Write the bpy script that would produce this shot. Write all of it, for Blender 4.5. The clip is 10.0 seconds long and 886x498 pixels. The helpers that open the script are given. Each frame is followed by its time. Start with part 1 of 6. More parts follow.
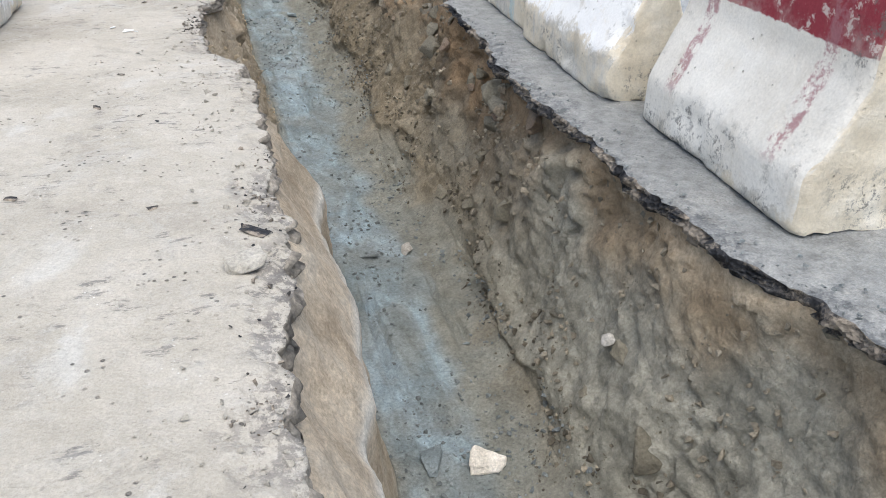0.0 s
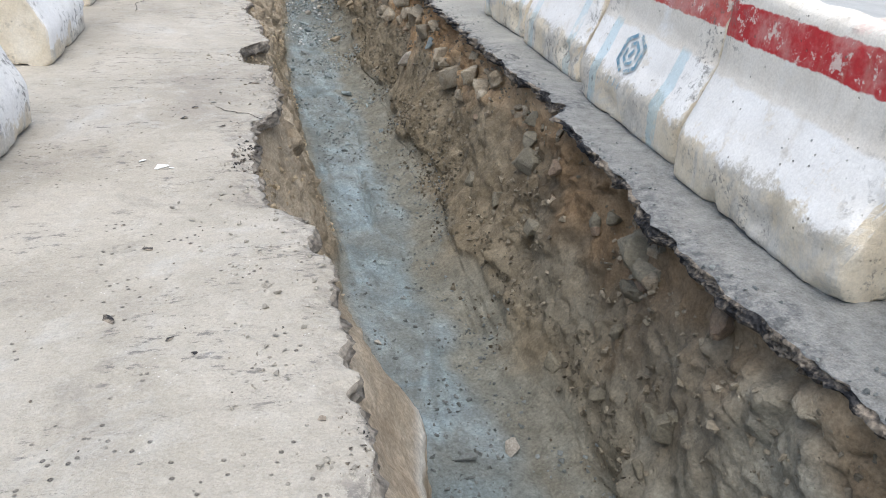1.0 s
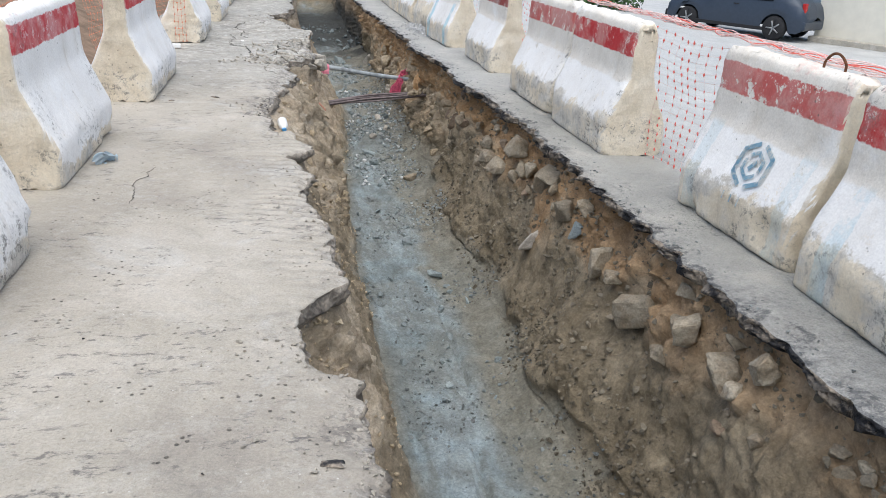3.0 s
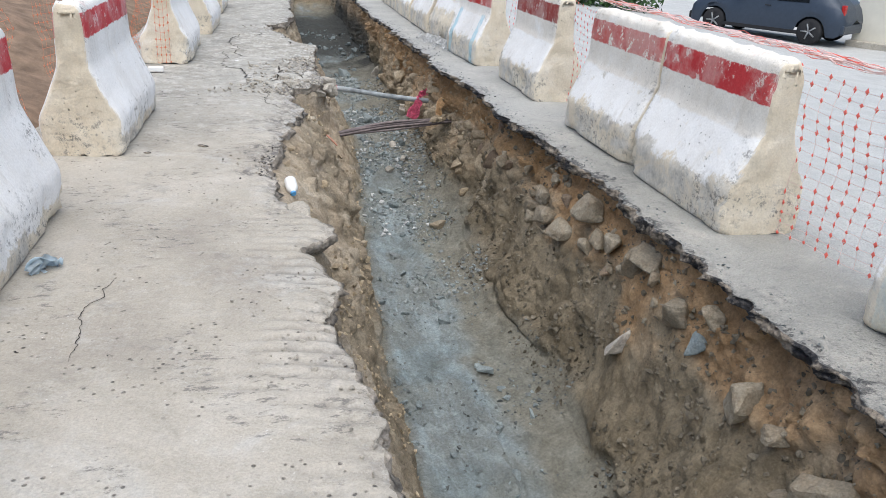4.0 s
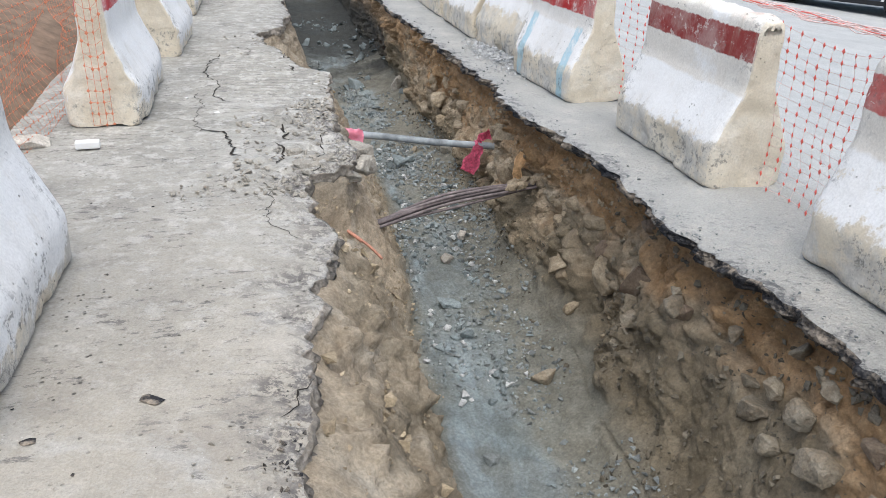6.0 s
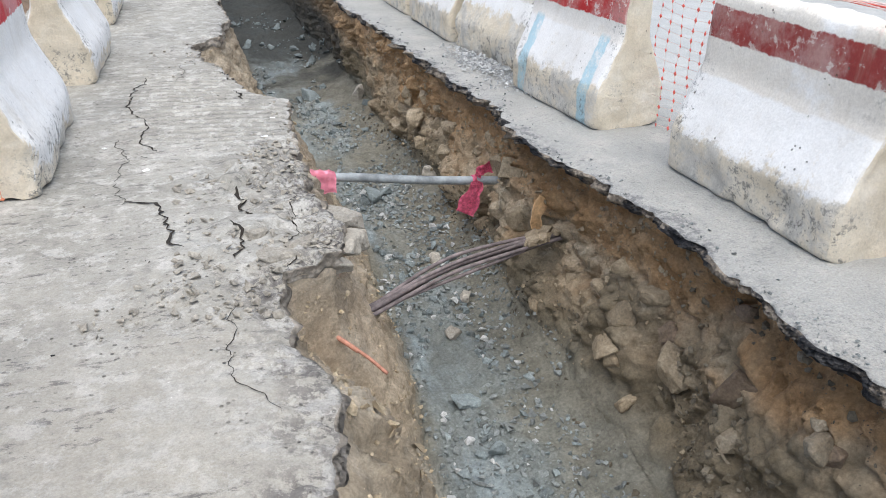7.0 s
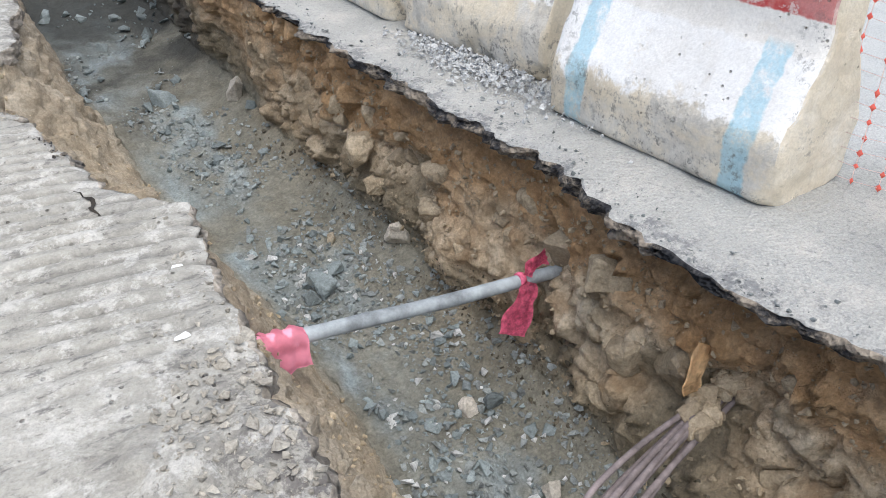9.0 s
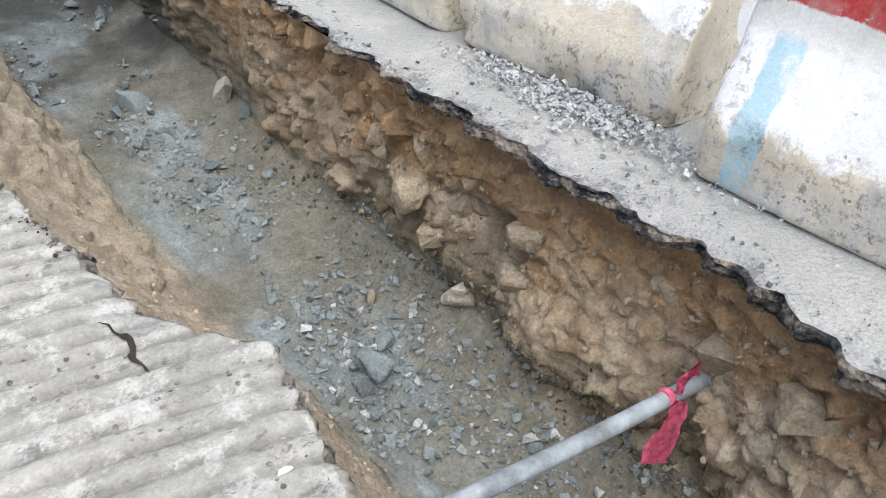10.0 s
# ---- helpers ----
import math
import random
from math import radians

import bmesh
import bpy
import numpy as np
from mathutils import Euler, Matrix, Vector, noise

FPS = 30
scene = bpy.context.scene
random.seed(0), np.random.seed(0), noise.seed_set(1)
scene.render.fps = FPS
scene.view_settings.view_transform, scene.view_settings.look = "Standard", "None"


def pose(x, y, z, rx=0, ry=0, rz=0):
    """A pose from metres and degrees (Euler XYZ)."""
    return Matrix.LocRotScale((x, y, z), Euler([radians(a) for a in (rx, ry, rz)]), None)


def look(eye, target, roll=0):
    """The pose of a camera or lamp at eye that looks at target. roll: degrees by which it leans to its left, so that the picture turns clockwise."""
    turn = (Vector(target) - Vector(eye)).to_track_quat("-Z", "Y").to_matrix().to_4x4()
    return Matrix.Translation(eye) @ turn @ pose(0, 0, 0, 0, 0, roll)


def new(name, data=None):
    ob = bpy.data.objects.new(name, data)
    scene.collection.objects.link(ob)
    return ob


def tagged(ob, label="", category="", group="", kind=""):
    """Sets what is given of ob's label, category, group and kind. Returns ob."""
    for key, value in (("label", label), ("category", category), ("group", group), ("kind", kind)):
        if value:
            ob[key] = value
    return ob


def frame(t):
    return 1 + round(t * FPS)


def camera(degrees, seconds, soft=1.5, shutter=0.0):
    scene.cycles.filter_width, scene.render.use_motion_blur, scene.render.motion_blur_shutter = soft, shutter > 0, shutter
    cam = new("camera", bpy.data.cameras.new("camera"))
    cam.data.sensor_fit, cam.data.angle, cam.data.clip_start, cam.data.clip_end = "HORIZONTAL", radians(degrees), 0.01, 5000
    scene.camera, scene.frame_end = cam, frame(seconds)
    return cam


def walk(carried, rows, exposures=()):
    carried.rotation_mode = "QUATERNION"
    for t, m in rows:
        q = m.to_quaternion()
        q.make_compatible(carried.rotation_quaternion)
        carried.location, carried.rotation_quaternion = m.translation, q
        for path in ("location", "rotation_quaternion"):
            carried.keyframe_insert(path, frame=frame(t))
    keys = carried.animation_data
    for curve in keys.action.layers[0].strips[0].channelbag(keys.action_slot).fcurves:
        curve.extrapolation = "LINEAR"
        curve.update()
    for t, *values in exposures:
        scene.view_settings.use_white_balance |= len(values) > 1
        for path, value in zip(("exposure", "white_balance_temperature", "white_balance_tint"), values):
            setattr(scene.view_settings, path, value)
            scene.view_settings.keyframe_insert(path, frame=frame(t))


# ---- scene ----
cam = camera(58.4, 10.0, soft=0.85)
METRES, EYE, TILT, LEAN, TURN = 16.0, 1.468, -30.0, -2.63, -16.5
ROWS = [
    (0.0, 0.0, 0.0, 0.0, -0.0, 0.0, -0.0),
    (0.5, -0.0147, 0.0379, 0.0251, -0.05, 1.13, -0.29),
    (1.0, -0.031, 0.0816, 0.0528, 2.11, 3.0, -1.26),
    (1.5, -0.0451, 0.1214, 0.079, 2.28, 3.74, -1.42),
    (2.0, -0.0572, 0.1672, 0.1062, 2.17, 4.23, -1.02),
    (2.5, -0.0764, 0.2124, 0.1342, 2.27, 5.61, -2.94),
    (3.0, -0.0939, 0.2574, 0.1604, 4.31, 8.05, -3.01),
    (4.5, -0.147, 0.3859, 0.2399, 3.66, 7.0, -2.25),
    (5.0, -0.1638, 0.4262, 0.2647, 4.78, 4.25, -1.42),
    (5.5, -0.1762, 0.4719, 0.2952, 4.41, 4.63, -1.55),
    (6.0, -0.1929, 0.5169, 0.3224, 3.52, 4.98, -0.83),
    (7.5, -0.2323, 0.6382, 0.3897, -1.48, 2.83, 4.19),
    (8.0, -0.2442, 0.6786, 0.4134, -2.97, 1.44, 6.06),
    (8.5, -0.2573, 0.7134, 0.4344, -8.32, -3.03, 8.26),
    (9.0, -0.2644, 0.7519, 0.4532, -11.35, -4.36, 10.78),
    (9.5, -0.2759, 0.7841, 0.4698, -17.49, -9.26, 11.5),
    (10.0, -0.2903, 0.8158, 0.4929, -16.63, -8.87, 10.44),
]
walk(cam, [(t, pose(0, 0, EYE, TILT, LEAN, TURN) @ pose(METRES * x, METRES * y, METRES * z, 90 + pitch, roll, yaw)) for t, x, y, z, yaw, pitch, roll in ROWS],
     exposures=[(0.0, 0.66), (1.0, 0.52), (1.5, 0.48), (2.5, 0.45), (5.5, 0.46), (7.5, 0.58), (9.0, 0.68), (10.0, 0.82)])

# ---- light ----
world = bpy.data.worlds.new("world")
scene.world = world
world.use_nodes = True
wn = world.node_tree
sky = wn.nodes.new("ShaderNodeTexSky")
sky.sky_type, sky.sun_disc = "NISHITA", False
sky.sun_elevation, sky.sun_rotation = radians(68), radians(190)
sky.air_density, sky.dust_density, sky.ozone_density = 1.0, 2.0, 1.0
wn.links.new(sky.outputs[0], wn.nodes["Background"].inputs[0])
wn.nodes["Background"].inputs[1].default_value = 0.125
sun = new("sun", bpy.data.lights.new("sun", "SUN"))
sun.data.energy, sun.data.angle, sun.data.color = 2.35, radians(85), (1.0, 0.985, 0.92)
sun.matrix_world = look((-0.4, -3.0, 9), (0, 0, 0))


# ---- noise ----
def hash3(ix, iy, iz, seed):
    h = (ix.astype(np.int64) * 374761393 + iy.astype(np.int64) * 668265263 + iz.astype(np.int64) * 1440662683 + seed * 1274126177) & 0xFFFFFFFF
    h = ((h ^ (h >> 13)) * 1274126177) & 0xFFFFFFFF
    h = ((h ^ (h >> 16)) * 1911520717) & 0xFFFFFFFF
    return ((h ^ (h >> 15)) & 0xFFFFFF) / float(0xFFFFFF)


def vnoise(x, y, z, seed=0):
    """Smooth lattice noise, -1 to 1."""
    x, y, z = np.broadcast_arrays(np.asarray(x, float), np.asarray(y, float), np.asarray(z, float))
    ix, iy, iz = np.floor(x), np.floor(y), np.floor(z)
    fx, fy, fz = x - ix, y - iy, z - iz
    fx, fy, fz = (f * f * (3 - 2 * f) for f in (fx, fy, fz))
    out = 0
    for a in (0, 1):
        for b in (0, 1):
            for c in (0, 1):
                w = (fx if a else 1 - fx) * (fy if b else 1 - fy) * (fz if c else 1 - fz)
                out = out + w * hash3(ix + a, iy + b, iz + c, seed)
    return out * 2 - 1


def fbm(x, y, z, octaves=4, seed=0, gain=0.5):
    out, amp, f = 0, 1.0, 1.0
    for k in range(octaves):
        out = out + amp * vnoise(x * f, y * f, z * f, seed + 17 * k)
        amp, f = amp * gain, f * 2.03
    return out


def lumps(x, y, z, seed=0):
    """Rounded clods: 1 at the middle of a cell, 0 at its border; and a number for each cell."""
    x, y, z = np.broadcast_arrays(np.asarray(x, float), np.asarray(y, float), np.asarray(z, float))
    ix, iy, iz = np.floor(x), np.floor(y), np.floor(z)
    d1 = np.full(x.shape, 9.0)
    d2 = np.full(x.shape, 9.0)
    cell = np.zeros(x.shape)
    for a in (-1, 0, 1):
        for b in (-1, 0, 1):
            for c in (-1, 0, 1):
                jx, jy, jz = ix + a, iy + b, iz + c
                px, py, pz = jx + hash3(jx, jy, jz, seed + 1), jy + hash3(jx, jy, jz, seed + 2), jz + hash3(jx, jy, jz, seed + 3)
                d = np.sqrt((px - x) ** 2 + (py - y) ** 2 + (pz - z) ** 2)
                near = d < d1
                d2 = np.where(near, d1, np.minimum(d2, d))
                cell = np.where(near, hash3(jx, jy, jz, seed + 4), cell)
                d1 = np.where(near, d, d1)
    return np.clip((d2 - d1) * 1.6, 0, 1), cell


def facets(x, y, z, seed=0):
    """Broken clods: each cell has its own height and tilt, with a crevice round it."""
    x, y, z = np.broadcast_arrays(np.asarray(x, float), np.asarray(y, float), np.asarray(z, float))
    ix, iy, iz = np.floor(x), np.floor(y), np.floor(z)
    d1, d2, out = np.full(x.shape, 9.0), np.full(x.shape, 9.0), np.zeros(x.shape)
    for a in (-1, 0, 1):
        for b in (-1, 0, 1):
            for c in (-1, 0, 1):
                jx, jy, jz = ix + a, iy + b, iz + c
                h = [hash3(jx, jy, jz, seed + k) for k in range(7)]
                dx, dy, dz = x - jx - h[0], y - jy - h[1], z - jz - h[2]
                d = np.abs(dx) * (0.7 + 0.6 * h[6]) + np.abs(dy) + np.abs(dz) * 0.9
                near = d < d1
                d2 = np.where(near, d1, np.minimum(d2, d))
                out = np.where(near, h[3] + 1.1 * ((h[4] - 0.5) * dx + (h[5] - 0.5) * dy + (h[6] - 0.5) * dz), out)
                d1 = np.where(near, d, d1)
    return out * (0.35 + 0.65 * np.clip((d2 - d1) * 4, 0, 1))


def step(a, b, v):
    t = np.clip((v - a) / (b - a), 0, 1)
    return t * t * (3 - 2 * t)


# ---- materials ----
def node(nt, kind, inputs=(), **props):
    n = nt.nodes.new(kind)
    for k, v in props.items():
        setattr(n, k, v)
    for k, v in dict(inputs).items():
        if isinstance(v, bpy.types.NodeSocket):
            nt.links.new(v, n.inputs[k])
        else:
            n.inputs[k].default_value = v
    return n


def rgb(c):
    return (*c, 1.0)


class Look:
    """A node material with object coordinates that are shifted from object to object."""

    def __init__(self, name, rough=0.85, metal=0.0, shift=True):
        self.m = bpy.data.materials.new(name)
        self.m.use_nodes = True
        self.nt = self.m.node_tree
        self.bsdf = self.nt.nodes["Principled BSDF"]
        self.bsdf.inputs["Roughness"].default_value = rough
        self.bsdf.inputs["Metallic"].default_value = metal
        self.bsdf.inputs["Specular IOR Level"].default_value = 0.3
        tc = node(self.nt, "ShaderNodeTexCoord")
        self.obj = tc.outputs["Object"]
        self.info = node(self.nt, "ShaderNodeObjectInfo")
        self.co = self.obj
        if shift:
            k = node(self.nt, "ShaderNodeMath", {0: self.info.outputs["Random"], 1: 37.0}, operation="MULTIPLY").outputs[0]
            self.co = node(self.nt, "ShaderNodeVectorMath", {0: self.obj, 1: k}, operation="ADD").outputs[0]

    def stretch(self, v):
        return node(self.nt, "ShaderNodeVectorMath", {0: self.co, 1: v}, operation="MULTIPLY").outputs[0]

    def noise(self, scale, detail=5.0, rough=0.6, co=None, warp=0.0):
        return node(self.nt, "ShaderNodeTexNoise", {"Vector": co or self.co, "Scale": scale, "Detail": detail, "Roughness": rough, "Distortion": warp}).outputs[0]

    def cells(self, scale, feature="F1", co=None):
        return node(self.nt, "ShaderNodeTexVoronoi", {"Vector": co or self.co, "Scale": scale}, feature=feature)

    def ramp(self, fac, stops):
        r = node(self.nt, "ShaderNodeValToRGB", {0: fac})
        e = r.color_ramp.elements
        while len(e) < len(stops):
            e.new(0.5)
        for el, (p, c) in zip(e, stops):
            el.position = p
            el.color = rgb(c) if isinstance(c, tuple) else (c, c, c, 1)
        return r.outputs[0]

    def math(self, op, a, b=0.0, clamp=False):
        return node(self.nt, "ShaderNodeMath", {0: a, 1: b}, operation=op, use_clamp=clamp).outputs[0]

    def between(self, v, a, b):
        return node(self.nt, "ShaderNodeMapRange", {0: v, 1: a, 2: b}, interpolation_type="SMOOTHSTEP").outputs[0]

    def mix(self, fac, a, b, blend="MIX"):
        a, b = (rgb(c) if isinstance(c, tuple) else c for c in (a, b))
        return node(self.nt, "ShaderNodeMix", {0: fac, 6: a, 7: b}, data_type="RGBA", blend_type=blend).outputs[2]

    def axis(self, k, co=None):
        return node(self.nt, "ShaderNodeSeparateXYZ", {0: co or self.obj}).outputs[k]

    def attr(self, name):
        return node(self.nt, "ShaderNodeAttribute", attribute_name=name).outputs["Fac"]

    def colour(self, c):
        if isinstance(c, tuple):
            self.bsdf.inputs["Base Color"].default_value = rgb(c)
        else:
            self.nt.links.new(c, self.bsdf.inputs["Base Color"])
        return self

    def rough(self, r):
        self.nt.links.new(r, self.bsdf.inputs["Roughness"])
        return self

    def bump(self, *heights):
        """heights: (height socket, metres)."""
        normal = None
        for h, d in heights:
            b = node(self.nt, "ShaderNodeBump", {"Height": h, "Distance": d, "Strength": 1.0})
            if normal is not None:
                self.nt.links.new(normal, b.inputs["Normal"])
            normal = b.outputs[0]
        self.nt.links.new(normal, self.bsdf.inputs["Normal"])
        return self


def speckle(L, base, scale=60.0, dark=0.75, light=1.2):
    """Grain: the colour times a fine noise."""
    g = L.ramp(L.noise(scale, 4, 0.7), [(0.3, dark), (0.7, light)])
    return L.mix(1.0, base, g, "MULTIPLY")


def make_slab():
    L = Look("dusty_concrete", 0.72, shift=False)
    big = L.ramp(L.noise(0.8, 7, 0.66, warp=0.4), [(0.3, (0.33, 0.3, 0.258)), (0.48, (0.43, 0.395, 0.335)), (0.66, (0.52, 0.48, 0.42))])
    dust = L.between(L.noise(1.5, 7, 0.68, warp=1.0), 0.54, 0.7)
    c = L.mix(L.math("MULTIPLY", dust, 0.5), big, (0.56, 0.555, 0.53))
    worn = L.math("MULTIPLY", L.between(L.math("ADD", L.axis(1), L.math("MULTIPLY", L.noise(0.7, 5, 0.6), 4.0)), 13.5, 18.0), 0.82)
    c = L.mix(worn, c, L.ramp(L.noise(1.9, 7, 0.7), [(0.32, (0.27, 0.265, 0.24)), (0.55, (0.38, 0.37, 0.335)), (0.7, (0.48, 0.47, 0.44))]))
    drag = L.noise(6.0, 7, 0.72, co=L.stretch((0.55, 1.4, 1.0)))
    c = L.mix(L.math("ADD", 0.16, L.math("MULTIPLY", worn, 0.3)), c, L.ramp(drag, [(0.3, 0.66), (0.48, 1.0), (0.7, 1.12)]), "MULTIPLY")
    stain = L.between(L.noise(2.6, 8, 0.75, warp=0.5), 0.56, 0.66)
    c = L.mix(L.math("MULTIPLY", stain, L.math("ADD", 0.3, L.math("MULTIPLY", worn, 0.2))), c, (0.19, 0.18, 0.165))
    smear = L.math("MULTIPLY", L.between(L.noise(14.0, 7, 0.8, co=L.stretch((0.6, 1.5, 1.0))), 0.54, 0.61), L.between(L.math("ADD", L.noise(1.7, 5, 0.65), L.math("MULTIPLY", worn, 0.09)), 0.48, 0.58))
    c = L.mix(L.math("MULTIPLY", smear, 0.75), c, (0.13, 0.125, 0.12))
    chips = L.cells(26.0).outputs["Distance"]
    pit = L.math("MULTIPLY", L.between(chips, 0.22, 0.1), L.between(L.noise(2.8, 5, 0.65), 0.5, 0.6))
    c = L.mix(L.math("MULTIPLY", pit, 0.8), c, (0.1, 0.09, 0.08))
    white = L.math("MULTIPLY", L.between(L.cells(38.0).outputs["Distance"], 0.16, 0.08), L.between(L.noise(3.5, 5, 0.65), 0.54, 0.64))
    c = L.mix(L.math("MULTIPLY", white, 0.8), c, (0.7, 0.69, 0.66))
    rub = L.attr("rubble")
    c = L.mix(L.math("MULTIPLY", rub, L.between(L.noise(20.0, 5, 0.75), 0.44, 0.56)), c, (0.13, 0.12, 0.115))
    c = L.mix(L.math("MULTIPLY", L.attr("score"), 0.62), c, (0.17, 0.162, 0.145))
    crust = L.between(L.noise(7.0, 8, 0.78), 0.5, 0.6)
    c = L.mix(L.math("MULTIPLY", crust, L.math("ADD", 0.16, L.math("MULTIPLY", worn, 0.5))), c, (0.62, 0.605, 0.57))
    c = L.mix(L.math("ADD", 0.22, L.math("MULTIPLY", worn, 0.3)), c, L.ramp(L.noise(30.0, 6, 0.75), [(0.34, 0.6), (0.5, 1.0), (0.66, 1.14)]), "MULTIPLY")
    c = speckle(L, c, 100, 0.84, 1.12)
    L.colour(c).bump((L.noise(8.0, 8, 0.75), 0.016), (drag, 0.006), (pit, -0.01), (L.noise(80.0, 4, 0.75), 0.003))
    return L.m


def make_asphalt_top():
    L = Look("worn_asphalt_top", 0.74, shift=False)
    big = L.ramp(L.noise(1.1, 6, 0.6), [(0.3, (0.27, 0.268, 0.245)), (0.55, (0.37, 0.365, 0.335)), (0.75, (0.45, 0.435, 0.395))])
    blotch = L.between(L.noise(4.0, 6, 0.7), 0.55, 0.7)
    c = L.mix(L.math("MULTIPLY", blotch, 0.55), big, (0.17, 0.17, 0.165))
    c = L.mix(L.math("MULTIPLY", L.between(L.noise(2.2, 7, 0.7), 0.52, 0.66), 0.6), c, (0.5, 0.47, 0.42))
    c = L.mix(L.math("MULTIPLY", L.attr("rubble"), 0.7), c, L.ramp(L.noise(18.0, 7, 0.8), [(0.38, (0.12, 0.12, 0.115)), (0.56, (0.36, 0.35, 0.32)), (0.7, (0.5, 0.48, 0.44))]))
    tar = L.between(L.math("MULTIPLY", L.attr("rubble"), L.noise(19.0, 8, 0.8)), 0.36, 0.43)
    c = L.mix(L.math("MULTIPLY", tar, 0.85), c, (0.035, 0.036, 0.04))
    scuff = L.math("MULTIPLY", L.between(L.noise(26.0, 7, 0.8), 0.53, 0.6), L.between(L.noise(1.4, 6, 0.7), 0.46, 0.58))
    c = L.mix(L.math("MULTIPLY", scuff, 0.7), c, (0.12, 0.12, 0.12))
    beyond = L.math("MAXIMUM", L.between(L.axis(0), 2.6, 3.2), L.math("MULTIPLY", L.between(L.axis(1), 11.0, 15.0), 0.45))
    c = L.mix(L.math("MULTIPLY", beyond, 0.7), c, L.ramp(L.noise(2.0, 7, 0.7), [(0.3, (0.44, 0.45, 0.455)), (0.7, (0.6, 0.61, 0.61))]))
    early = L.between(L.math("ADD", L.axis(1), L.math("MULTIPLY", L.noise(1.3, 5, 0.6), 3.0)), 11.5, 7.5)
    c = L.mix(L.math("MULTIPLY", early, 0.62), c, L.ramp(L.noise(9.0, 8, 0.78), [(0.36, (0.11, 0.115, 0.12)), (0.52, (0.24, 0.25, 0.255)), (0.68, (0.36, 0.365, 0.36))]))
    c = speckle(L, c, 120, 0.75, 1.2)
    L.colour(c).bump((L.noise(10.0, 8, 0.75), 0.016), (L.cells(55.0).outputs["Distance"], 0.006), (L.noise(110.0, 3, 0.7), 0.003))
    return L.m


def make_asphalt_side():
    L = Look("fresh_broken_asphalt", 0.65, shift=False)
    c = L.ramp(L.noise(28.0, 5, 0.7), [(0.35, (0.012, 0.012, 0.014)), (0.55, (0.03, 0.03, 0.033)), (0.72, (0.13, 0.12, 0.11))])
    dusty = L.between(L.noise(4.0, 8, 0.75), 0.455, 0.56)
    c = L.mix(L.math("MULTIPLY", dusty, 0.92), c, L.ramp(L.noise(25.0, 5, 0.75), [(0.3, (0.12, 0.1, 0.08)), (0.7, (0.4, 0.34, 0.27))]))
    L.colour(c).bump((L.cells(45.0).outputs["Distance"], 0.012), (L.noise(60.0, 4, 0.7), 0.005))
    return L.m


def make_slab_side():
    L = Look("broken_concrete_edge", 0.92, shift=False)
    c = L.ramp(L.noise(7.0, 6, 0.7), [(0.3, (0.1, 0.09, 0.08)), (0.5, (0.27, 0.24, 0.2)), (0.68, (0.5, 0.45, 0.39))])
    L.colour(speckle(L, c, 60)).bump((L.cells(30.0).outputs["Distance"], 0.012), (L.noise(40.0, 5, 0.7), 0.008))
    return L.m


